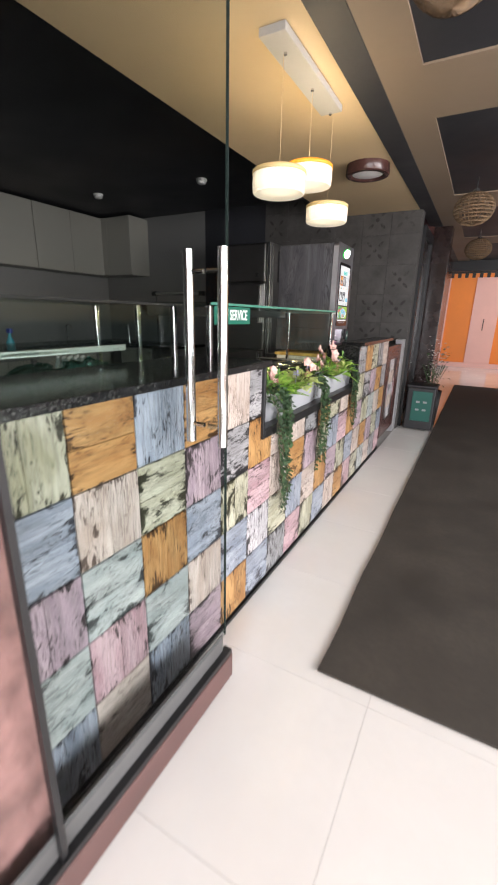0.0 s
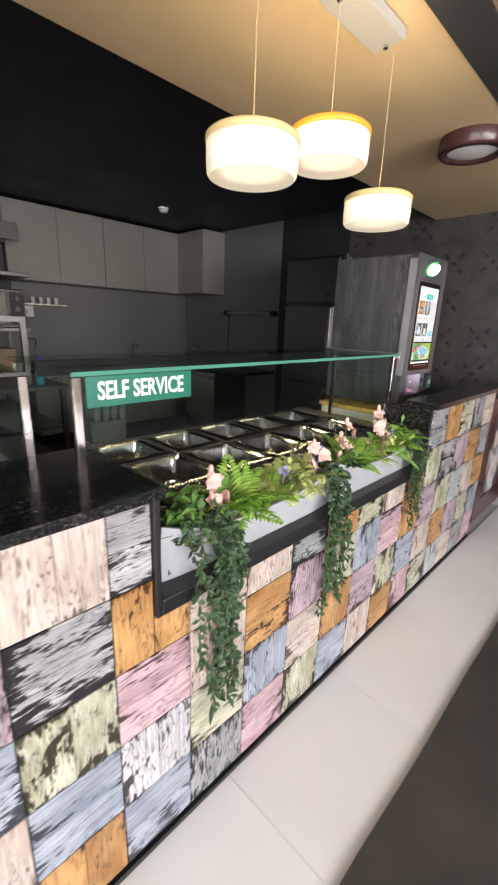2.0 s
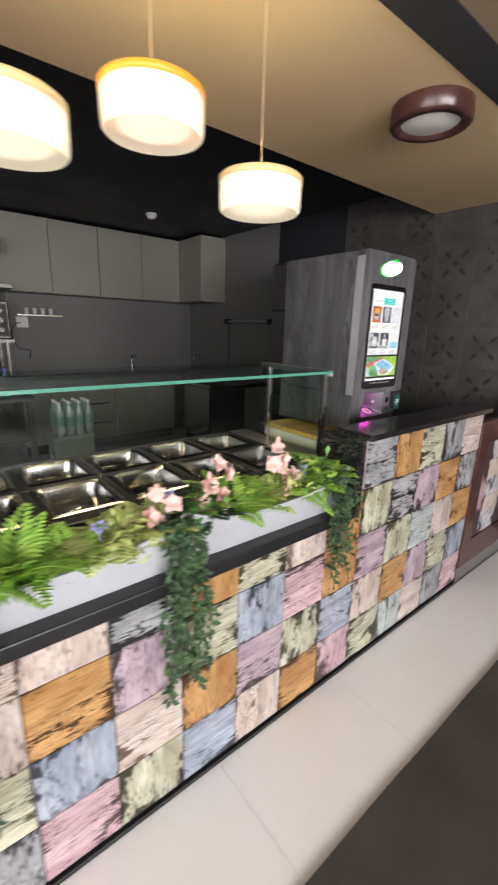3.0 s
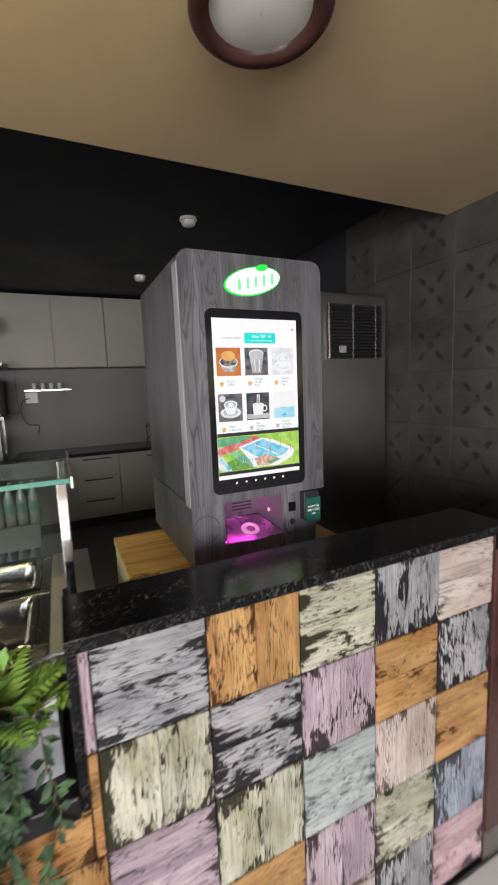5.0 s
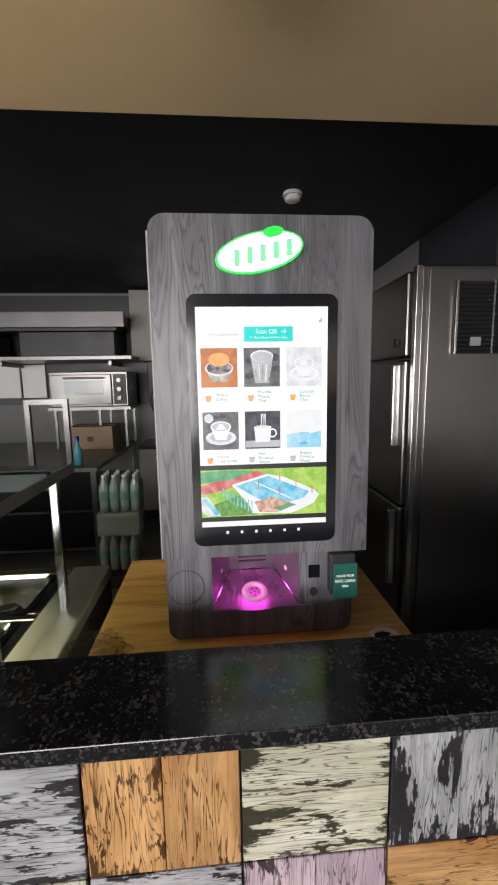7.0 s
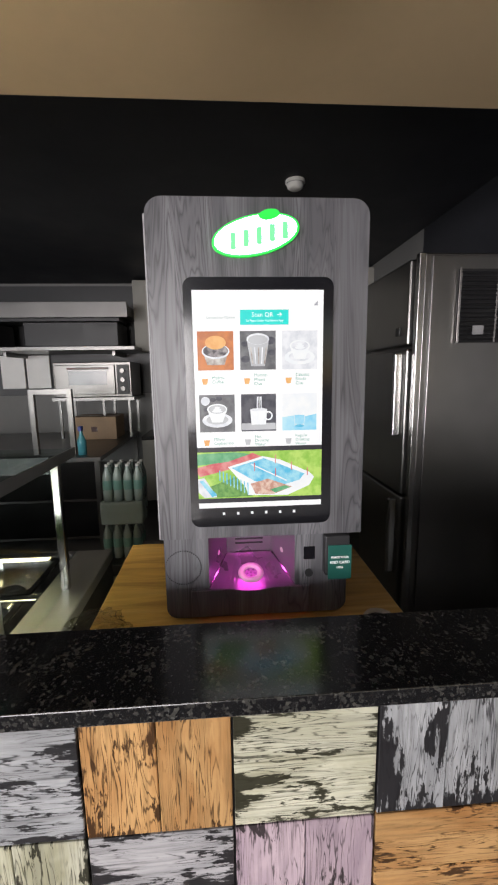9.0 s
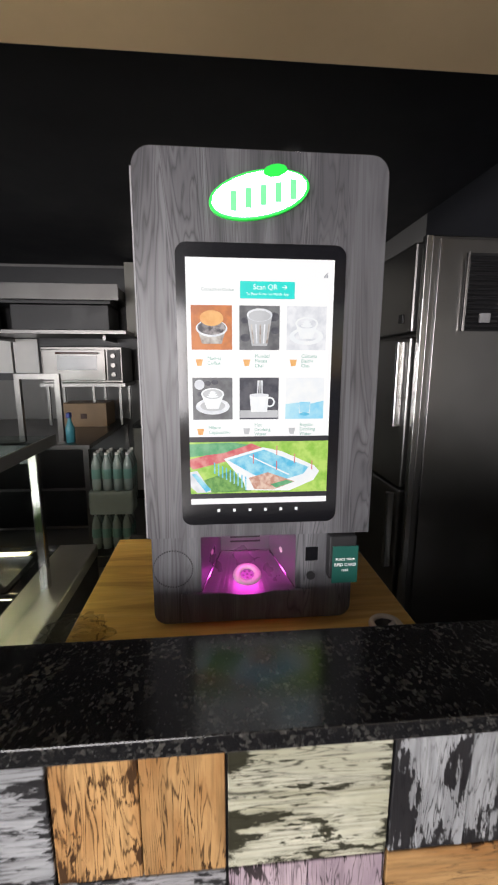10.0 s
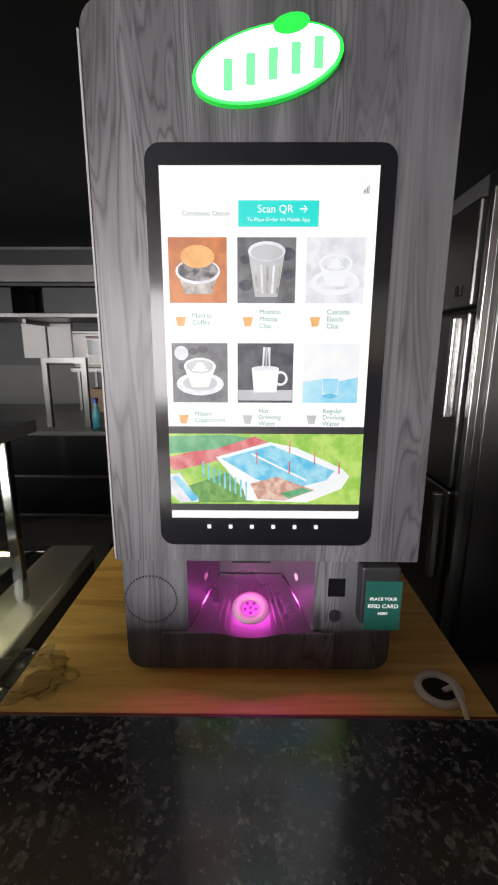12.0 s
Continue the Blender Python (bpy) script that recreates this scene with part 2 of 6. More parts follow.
M_CARPET = plain("dark_grey_carpet", (0.056, 0.048, 0.038), 0.95, vary=0.22, scale=3, bump=0.6)
M_GRANITE = granite()
M_BLACK = plain("black_trim", (0.012, 0.012, 0.013), 0.4)
M_DARKBROWN = plain("dark_brown_wood_frame", (0.075, 0.032, 0.028), 0.24, vary=0.25, scale=8)
M_PILASTER = plain("near_black_brown_wood", (0.022, 0.012, 0.011), 0.22, vary=0.25, scale=8)
M_RAIL = plain("brown_door_rail", (0.11, 0.055, 0.05), 0.4, vary=0.15)
M_STEEL = steel("brushed_steel", 0.25)
M_STEELH = steel("brushed_steel_level", 0.40, (0.56, 0.56, 0.54), axis="y")
# kitchen steels: base colour lowered in place of dark kitchen reflections
M_FRIDGE = steel("dimmed_fridge_steel", 0.30, (0.27, 0.265, 0.26))
M_OVEN = steel("dimmed_oven_steel", 0.34, (0.20, 0.195, 0.19))
M_OVENBODY = steel("dimmed_oven_body_steel", 0.28, (0.13, 0.125, 0.12))
M_RECESS = plain("satin_recess_steel", (0.20, 0.20, 0.21), 0.30, 0.7, vary=0.06, bump=0)
M_CHROME = steel("polished_tube", 0.12, (0.72, 0.70, 0.69))
M_CABINET = plain("cream_grey_cabinet_laminate", (0.27, 0.26, 0.228), 0.5, vary=0.05, scale=2, bump=0.01)
M_GLASS = thin_glass("clear_glass")
M_GLASSD = thin_glass("door_glass", (0.90, 0.92, 0.92), 0.16)
M_GLASSEDGE = plain("green_glass_edge", (0.075, 0.25, 0.185), 0.15, vary=0.05, bump=0)
M_CARDSIGN = plain("dark_green_card", (0.012, 0.095, 0.075), 0.4, vary=0.05)
M_SIGN = plain("green_sign", (0.012, 0.15, 0.10), 0.4, vary=0.05)
M_WHITE = plain("white_letter", (0.85, 0.87, 0.85), 0.5, vary=0.02)
M_PLANTER = plain("white_planter", (0.40, 0.415, 0.44), 0.4, vary=0.06)
M_KIOSK = kiosk_laminate()
M_OAK = board_grain("oiled_wood_board", (0.42, 0.21, 0.05), (0.76, 0.49, 0.14), (0.86, 0.63, 0.25), "y", 0.32, 0.7)
M_BOARDEDGE = plain("red_brown_board_edge", (0.16, 0.035, 0.03), 0.4)
M_STRIP = plain("grey_frosted_strip", (0.11, 0.11, 0.11), 0.5)
M_BEZEL = plain("black_gloss_bezel", (0.008, 0.008, 0.010), 0.12, vary=0.05, bump=0)
M_PLASTIC = plain("black_plastic", (0.02, 0.02, 0.022), 0.45)
M_GREYPL = plain("grey_plastic", (0.30, 0.30, 0.31), 0.45)
M_WHITEPL = plain("white_plastic", (0.75, 0.74, 0.72), 0.4, vary=0.03)
M_CARD = plain("brown_cardboard", (0.36, 0.25, 0.16), 0.8, vary=0.1)
M_RING = plain("white_grommet", (0.72, 0.66, 0.62), 0.4)
M_FERN = leaf_mat("fern_green", (0.16, 0.34, 0.04), (0.36, 0.58, 0.09))
M_FERNL = leaf_mat("pale_fern_green", (0.36, 0.46, 0.12), (0.60, 0.64, 0.26))
M_IVY = leaf_mat("dark_trailing_green", (0.010, 0.030, 0.010), (0.045, 0.10, 0.032))
M_PETAL = leaf_mat("pink_petals", (0.62, 0.33, 0.29), (0.80, 0.58, 0.52))
M_LILAC = leaf_mat("lilac_petals", (0.32, 0.32, 0.68), (0.5, 0.5, 0.8))
M_STEM = plain("stem_brown", (0.10, 0.07, 0.035), 0.7)
M_WICKER = plain("wicker", (0.19, 0.12, 0.065), 0.7, vary=0.3, scale=30)
M_ORANGE = plain("orange_facade_paint", (0.85, 0.26, 0.05), 0.7, vary=0.06, scale=1)
M_PINK = plain("pink_facade_panel", (0.80, 0.48, 0.42), 0.7, vary=0.05, scale=1)
M_STONE = plain("pink_rough_stone", (0.40, 0.21, 0.19), 0.85, vary=0.35, scale=9, bump=0.9)
M_WATER = bottle_plastic()
M_TEALWATER = plain("teal_bottle_label", (0.16, 0.32, 0.28), 0.4)
M_TEAL = glow("teal_button_light", (0.0, 0.36, 0.33), 0.8)
M_PTILE = patterned_tile()

TILE = {
    "G": weathered("tile_grey", (0.27, 0.28, 0.29), (0.50, 0.51, 0.52), (0.014, 0.013, 0.015), 1.3),
    "Z": weathered("tile_dark_grey", (0.36, 0.36, 0.37), (0.58, 0.57, 0.58), (0.012, 0.011, 0.013), 1.6),
    "O": weathered("tile_orange", (0.44, 0.21, 0.07), (0.66, 0.39, 0.16), (0.055, 0.024, 0.008), 0.6),
    "B": weathered("tile_blue", (0.30, 0.35, 0.43), (0.50, 0.55, 0.63), (0.035, 0.036, 0.045), 0.7),
    "N": weathered("tile_green", (0.43, 0.42, 0.28), (0.70, 0.69, 0.54), (0.025, 0.024, 0.012), 1.1),
    "C": weathered("tile_cream", (0.58, 0.47, 0.40), (0.76, 0.66, 0.59), (0.10, 0.07, 0.055), 0.35),
    "P": weathered("tile_pink", (0.56, 0.35, 0.39), (0.73, 0.53, 0.56), (0.055, 0.035, 0.036), 0.7),
    "M": weathered("tile_mauve", (0.41, 0.31, 0.37), (0.62, 0.49, 0.54), (0.035, 0.026, 0.028), 0.8),
    "T": weathered("tile_teal", (0.44, 0.50, 0.49), (0.63, 0.67, 0.65), (0.04, 0.045, 0.045), 0.7),
    "W": weathered("tile_white", (0.62, 0.60, 0.63), (0.79, 0.77, 0.79), (0.03, 0.028, 0.03), 0.8),
}

# ---- mesh helpers ----


def box(bm, x0, x1, y0, y1, z0, z1, bevel=0.0, seg=2):
    geom = bmesh.ops.create_cube(bm, size=1.0)
    vs = geom["verts"]
    for v in vs:
        v.co = Vector(((x0 + x1) / 2 + v.co.x * (x1 - x0), (y0 + y1) / 2 + v.co.y * (y1 - y0), (z0 + z1) / 2 + v.co.z * (z1 - z0)))
    if bevel:
        es = list({e for v in vs for e in v.link_edges})
        bmesh.ops.bevel(bm, geom=es, offset=bevel, segments=seg, affect="EDGES", profile=0.5)
    return bm


def tube(bm, a, b, r, n=12, r2=None):
    a, b = Vector(a), Vector(b)
    q = (b - a).to_track_quat("Z", "Y").to_matrix().to_4x4()
    m = Matrix.Translation((a + b) / 2) @ q
    bmesh.ops.create_cone(bm, cap_ends=True, segments=n, radius1=r, radius2=r if r2 is None else r2, depth=(b - a).length, matrix=m)
    return bm


def lathe(bm, profile, centre=(0, 0, 0), n=32, axis="z"):
    """Turns (radius, height) pairs round an axis."""
    rings = []
    for r, h in profile:
        ring = []
        for i in range(n):
            a = 2 * math.pi * i / n
            p = (r * math.cos(a), r * math.sin(a), h)
            if axis == "x":
                p = (h, r * math.cos(a), r * math.sin(a))
            ring.append(bm.verts.new(Vector(p) + Vector(centre)))
        rings.append(ring)
    for a, b in zip(rings, rings[1:]):
        for i in range(n):
            bm.faces.new((a[i], a[(i + 1) % n], b[(i + 1) % n], b[i]))
    return bm


def rounded_plate(bm, x0, x1, y0, y1, z0, z1, r, n=6, corners="1111"):
    """A slab between x0 and x1 whose outline in y and z has round corners: bottom left, bottom right, top right, top left."""
    pts = []
    for (cy, cz, a0), on in zip(((y0 + r, z0 + r, 180), (y1 - r, z0 + r, 270), (y1 - r, z1 - r, 0), (y0 + r, z1 - r, 90)), corners):
        if on == "1":
            for i in range(n + 1):
                a = radians(a0 + 90 * i / n)
                pts.append((cy + r * math.cos(a), cz + r * math.sin(a)))
        else:
            pts.append((y0 if cy == y0 + r else y1, z0 if cz == z0 + r else z1))
    front = [bm.verts.new((x1, y, z)) for y, z in pts]
    back = [bm.verts.new((x0, y, z)) for y, z in pts]
    bm.faces.new(front)
    bm.faces.new(back[::-1])
    k = len(pts)
    for i in range(k):
        bm.faces.new((front[i], back[i], back[(i + 1) % k], front[(i + 1) % k]))
    return bm


def mesh_of(name, bm, material, smooth=False):
    bmesh.ops.recalc_face_normals(bm, faces=bm.faces)
    me = bpy.data.meshes.new(name)
    bm.to_mesh(me)
    bm.free()
    if material:
        me.materials.append(material)
    if smooth:
        for p in me.polygons:
            p.use_smooth = True
    return me


def part(name, bm, material, parent=None, label="", smooth=False):
    ob = new(name, mesh_of(name, bm, material, smooth))
    if parent is not None:
        ob.parent = parent
        if parent.parent is None:
            ob.matrix_parent_inverse = parent.matrix_basis.inverted()
    if label:
        ob["label"] = label
    return ob


def B(*a, **k):
    return box(bmesh.new(), *a, **k)


def thing(name, at, label, category, group=""):
    ob = new(name)
    ob.empty_display_size = 0.05
    ob.location = at
    return tagged(ob, label, category, group)


def structure(name, bm, material, label="", smooth=False):
    return tagged(part(name, bm, material, None, "", smooth), label, "", "", "structure")


def words(name, text, size, at, material, parent, turn=(90, 0, 90), align="CENTER", depth=0.0006, bold=0.0):
    """Lettering as a mesh, facing +x by default."""
    cu = bpy.data.curves.new(name, "FONT")
    cu.body, cu.size, cu.extrude, cu.align_x, cu.align_y, cu.offset = text, size, depth, align, "CENTER", bold
    cu.resolution_u = 3
    tmp = bpy.data.objects.new(name, cu)
    scene.collection.objects.link(tmp)
    bpy.context.view_layer.update()
    me = bpy.data.meshes.new_from_object(tmp.evaluated_get(bpy.context.evaluated_depsgraph_get()))
    bpy.data.objects.remove(tmp)
    me.transform(pose(*at, *turn))
    me.materials.clear()
    me.materials.append(material)
    ob = new(name, me)
    if parent is not None:
        ob.parent = parent
        if parent.parent is None:
            ob.matrix_parent_inverse = parent.matrix_basis.inverted()
    return ob


# ---- the shell of the place ----
YW = 5.95      # patterned tile wall
ZC = 2.316     # cream ceiling
XB = -5.28     # kitchen back wall
structure("ground", B(-60, 60, -60, 60, -0.30, -0.05), M_GROUT, "bare grey ground around the building")
structure("floor", B(-0.9, 4.5, -1.5, 14.6, -0.05, -0.004), M_GROUT, "grey grout bed under the white floor tiles")
structure("floor_kitchen", B(-5.5, -0.9, -1.5, 6.1, -0.05, 0.0), M_KFLOOR, "dark grey kitchen floor")
structure("wall_kitchen_back", B(XB - 0.15, XB, -1.5, YW, 0, 2.7), M_WALL, "grey painted kitchen back wall")
structure("wall_kitchen_end", B(XB - 0.15, -3.43, YW, YW + 0.15, 0, 2.7), M_WALL, "grey painted kitchen side wall")
# stretch of side wall coloured black, flush with its neighbours
structure("wall_behind_fridge", B(-3.43, -2.542, YW, YW + 0.15, 0, 2.7), M_BLACKCEIL, "black wall section behind the fridge")
structure("wall_tiled", B(-2.542, -0.74, YW + 0.008, YW + 0.15, 0, 2.7), M_DGROUT, "grout bed of the patterned tile wall")
structure("wall_kitchen_near", B(XB - 0.15, -0.78, -1.65, -1.5, 0, 2.7), M_WALL, "grey kitchen wall behind the entrance")
structure("ceiling_kitchen", B(XB - 0.15, -1.70, -1.65, YW + 0.15, 2.53, 2.65), M_BLACKCEIL, "black painted kitchen ceiling")
structure("ceiling_cream", B(-1.70, -0.77, -1.65, YW + 0.15, ZC, 2.53), M_CREAM, "dropped cream painted ceiling over the counter")
structure("ceiling_roof", B(-0.436, 4.6, -1.65, 10.6, 2.326, 2.80), M_BLACKCEIL, "black painted ceiling panels of the dining room")
structure("beam_dark", B(-0.77, -0.63, -1.65, 10.3, ZC - 0.004, 2.66), M_DARKBEAM, "charcoal painted ceiling beam")
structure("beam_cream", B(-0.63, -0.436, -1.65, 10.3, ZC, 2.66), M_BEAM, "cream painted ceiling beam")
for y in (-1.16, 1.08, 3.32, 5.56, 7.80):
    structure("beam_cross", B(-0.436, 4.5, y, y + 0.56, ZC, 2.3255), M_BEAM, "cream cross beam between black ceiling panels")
structure("wall_right_low", B(4.5, 4.65, -1.65, 10.3, 0, 0.5), M_ROOM, "beige painted side wall")
structure("wall_right_high", B(4.5, 4.65, -1.65, 10.3, 2.4, 2.66), M_ROOM, "beige painted side wall above the windows")
structure("wall_front_side", B(-0.78, -0.1, -1.65, -1.5, 0, 2.66), M_ROOM, "beige painted wall beside the street front")
structure("wall_front_side_2", B(3.4, 4.65, -1.65, -1.5, 0, 2.66), M_ROOM, "beige painted wall beside the street front")
structure("wall_front_high", B(-0.1, 3.4, -1.65, -1.5, 2.4, 2.66), M_ROOM, "beige painted wall above the street front")
structure("wall_passage", B(-0.90, -0.72, YW + 0.9, 10.3, 0, 2.66), M_DARKBROWN, "dark brown panelled passage wall")
structure("wall_far_high", B(-0.90, 4.65, 10.3, 10.5, 2.14, 2.66), M_BLACK, "black wall above the far doorway")
structure("wall_far_side", B(2.4, 4.65, 10.3, 10.5, 0, 2.14), M_ROOM, "beige wall beside the far doorway")
structure("wall_side_room", B(-2.05, -0.90, YW + 1.2, YW + 1.35, 0, 2.66), M_DARKBROWN, "dark wall closing the side recess")


def facade():
    th = thing("facade", (0.9, 14.2, 0), "orange painted facade with pink door panels outside the doorway", "building")
    part("wall", B(-6, 8, 14.2, 14.4, 0.02, 4.5), M_ORANGE, th)
    for x in (-1.6, -0.35, 0.75, 1.9):
        part("panel", B(x, x + 0.62, 14.15, 14.2, 0.03, 2.35), M_PINK, th, "pale pink door panel")
    for x in (-0.05, 1.05):
        part("handle", B(x, x + 0.02, 14.12, 14.15, 1.0, 1.3), M_BLACK, th)
    part("plinth", B(-6, 8, 14.10, 14.2, 0.0, 0.12), M_PINK, th)


facade()


def awning():
    th = thing("awning", (0.8, 10.6, 2.1), "dark scalloped awning edge above the far doorway", "awning")
    part("bar", B(-0.9, 2.4, 10.52, 10.56, 2.12, 2.2), M_BLACK, th)
    for i in range(26):
        part("tab", B(-0.86 + i * 0.125, -0.80 + i * 0.125, 10.53, 10.545, 2.04, 2.13), M_BLACK, th)


awning()


def carpet():
    bm = B(-0.345, 2.2, 2.17, 10.2, 0.002, 0.010)
    bmesh.ops.subdivide_edges(bm, edges=[e for e in bm.edges if abs((e.verts[0].co - e.verts[1].co).y) > 1], cuts=60)
    for v in bm.verts:
        if abs(v.co.x + 0.345) < 1e-4:
            v.co.x += 0.008 * noise.noise(Vector((0, v.co.y * 2.3, 0)))
    ob = part("carpet", bm, M_CARPET)
    tagged(ob, "long dark grey carpet runner on the white floor", "carpet")


carpet()

# ---- counter ----
XF, YN0, YN1, ZN, ZT = -0.755, 2.484, 3.965, 0.785, 1.045


def counter():
    th = thing("counter", (-0.8, 3.4, 0), "long counter clad in patchwork weathered-plank tiles", "counter")
    part("core", B(-0.88, XF - 0.009, 0.4, YN0 - 0.02, 0, ZT), M_BLACK, th)
    part("core", B(-0.95, XF - 0.009, YN0 - 0.02, YN1 + 0.02, 0, ZN - 0.043), M_BLACK, th)
    part("core", B(-0.88, XF - 0.009, YN1 + 0.02, 5.025, 0, ZT), M_BLACK, th)
    part("skirting", B(XF - 0.009, XF + 0.006, 0.4, 5.025, 0, 0.016, bevel=0.002), M_BLACK, th, "black skirting strip")
    part("end_panel", B(-0.88, XF, 5.025, 5.032, 0, ZT), M_DARKBROWN, th)
    # lining of the planter recess
    part("recess_floor", B(-1.0, XF + 0.012, YN0 - 0.002, YN1 + 0.002, ZN - 0.043, ZN, bevel=0.004), M_BLACK, th, "black granite ledge under the planters")
    part("recess_side", B(-1.0, XF + 0.012, YN0 - 0.018, YN0 - 0.002, ZN - 0.043, ZT + 0.004, bevel=0.003), M_BLACK, th)
    part("recess_side", B(-0.98, XF + 0.004, YN1 + 0.002, YN1 + 0.018, ZN - 0.043, ZT + 0.004, bevel=0.003), M_GRANITE, th)
    return th


COUNTER = counter()
slab = part("granite_worktop", B(-1.10, -0.722, 0.4, YN0 - 0.002, ZT + 0.001, 1.07, bevel=0.0015), M_GRANITE)
tagged(slab, "polished black speckled granite slab on the counter", "worktop")
slab = part("granite_worktop", B(-0.888, -0.722, YN1 + 0.002, 5.035, ZT + 0.005, 1.074, bevel=0.0015), M_GRANITE)
tagged(slab, "polished black speckled granite ledge before the vending machine", "worktop")


def planter(y0, y1):
    th = thing("planter", (-0.85, (y0 + y1) / 2, ZN), "white trough planter with curved rim on the black ledge", "planter", "planters on the counter")
    bm = bmesh.new()
    n = 20
    rows = []
    for i in range(n + 1):
        u = i / n
        y = y0 + (y1 - y0) * u
        top = 0.885 + 0.055 * abs(2 * u - 1) ** 2.6
        q = 0.012 * abs(2 * u - 1) ** 6
        prof = [(-0.935 + q, ZN), (-0.948 + q, top), (-0.938 + q, top), (-0.926 + q, top - 0.05), (-0.800 - q, top - 0.05), (-0.790 - q, top), (-0.779 - q, top), (-0.792 - q, ZN)]
        rows.append([bm.verts.new((x, y, z)) for x, z in prof])
    for a, b in zip(rows, rows[1:]):
        for j in range(8):
            bm.faces.new((a[j], a[(j + 1) % 8], b[(j + 1) % 8], b[j]))
    for r in (rows[0], rows[-1]):
        bm.faces.new((r[0], r[1], r[2], r[3], r[4], r[5], r[6], r[7]))
    part("trough", bm, M_PLANTER, th)
    part("soil", B(-0.928, -0.798, y0 + 0.02, y1 - 0.02, 0.80, 0.838), M_STEM, th, "dark soil")


planter(2.515, 3.225)
planter(3.235, 3.945)

# ---- plants ----
RNG = random.Random(5)


def leaf(bm, base, along, up, length, width, bend=0.2):
    along, up = along.normalized(), up.normalized()
    side = along.cross(up).normalized()
    mid = base + along * length * 0.5 + up * bend * length * 0.3
    tip = base + along * length - up * bend * length * 0.2
    a = bm.verts.new(base)
    b = bm.verts.new(mid + side * width / 2)
    c = bm.verts.new(tip)
    d = bm.verts.new(mid - side * width / 2)
    e = bm.verts.new(mid - up * width * 0.12)
    bm.faces.new((a, b, e))
    bm.faces.new((b, c, e))
    bm.faces.new((c, d, e))
    bm.faces.new((d, a, e))


def frond(bm, base, way, length, droop=0.6, width=0.05):
    way = way.normalized()
    p = Vector(base)
    n = 13
    for i in range(n):
        u = i / n
        d = (way + Vector((0, 0, -droop * u * 1.6))).normalized()
        q = p + d * length / n
        side = d.cross(Vector((0, 0, 1))).normalized()
        up = side.cross(d)
        w = width * (1 - u) ** 0.7 * min(1, 0.4 + 3 * u)
        for s in (-1, 1):
            leaf(bm, p, side * s + d * 0.7, up, w * 1.25 * RNG.uniform(0.85, 1.1), 0.014, 0.25)
        leaf(bm, p, d, side, length / n * 1.2, 0.003, 0)
        p = q


def fern(at, size, material, label, lean=0.5):
    th = thing("fern", at, label, "plant", "artificial plants in the planters")
    for k in range(16):
        a = 2 * math.pi * k / 16 + RNG.uniform(-0.25, 0.25)
        way = Vector((math.cos(a) * 0.8 + lean * 0.5, math.sin(a), RNG.uniform(0.3, 1.5)))
        bm = bmesh.new()
        frond(bm, at, way, size * RNG.uniform(0.75, 1.1), RNG.uniform(0.35, 0.8), size * 0.34)
        part("frond", bm, material, th)


def blossom(at, stem_from, size=0.050):
    th = thing("flower", stem_from, "pale pink artificial blossoms on a thin stem", "flower", "artificial plants in the planters")
    at, base = Vector(at), Vector(stem_from)
    part("stem", tube(bmesh.new(), base, at, 0.0022, 6), M_STEM, th)
    for off, s in (((0, 0, 0), 1), ((0.008, 0.022, -0.03), 1.1), ((0.014, -0.02, -0.05), 1.25), ((0.01, 0.012, -0.075), 0.9)):
        bm = bmesh.new()
        c = at + Vector(off)
        c = c + Vector((RNG.uniform(-0.008, 0.012), RNG.uniform(-0.022, 0.022), RNG.uniform(-0.012, 0.012)))
        face = Vector((RNG.uniform(0.4, 1.0), RNG.uniform(-0.7, 0.7), RNG.uniform(0.0, 0.8))).normalized()
        side = face.cross(Vector((0, 0, 1))).normalized()
        other = face.cross(side)
        for k in range(8):
            a = k * 0.785 + RNG.uniform(-0.15, 0.15)
            way = side * math.cos(a) + other * math.sin(a) + face * (0.25 if k % 2 else 0.75)
            leaf(bm, c, way, face, size * s * RNG.uniform(0.5, 0.65), size * s * 0.48, 0.45)
        part("blossom", bm, M_PETAL, th)
    bm = bmesh.new()
    bmesh.ops.create_uvsphere(bm, u_segments=8, v_segments=6, radius=0.010, matrix=Matrix.Translation(at + Vector((0, 0, 0.025))) @ Matrix.Diagonal((0.8, 0.8, 1.7, 1)))
    part("bud", bm, M_PETAL, th, smooth=True)


def lilac(at):
    bm = bmesh.new()
    for k in range(16):
        v = Vector((RNG.gauss(0, 1), RNG.gauss(0, 1), RNG.gauss(0, 1))).normalized()
        leaf(bm, Vector(at) + v * 0.007, v, Vector((0.3, 0.2, 1)), 0.016, 0.012, 0.3)
    tube(bm, (at[0], at[1], at[2] - 0.09), at, 0.0015, 5)
    tagged(part("flower", bm, M_LILAC), "small lilac artificial flower among ferns", "flower", "artificial plants in the planters")


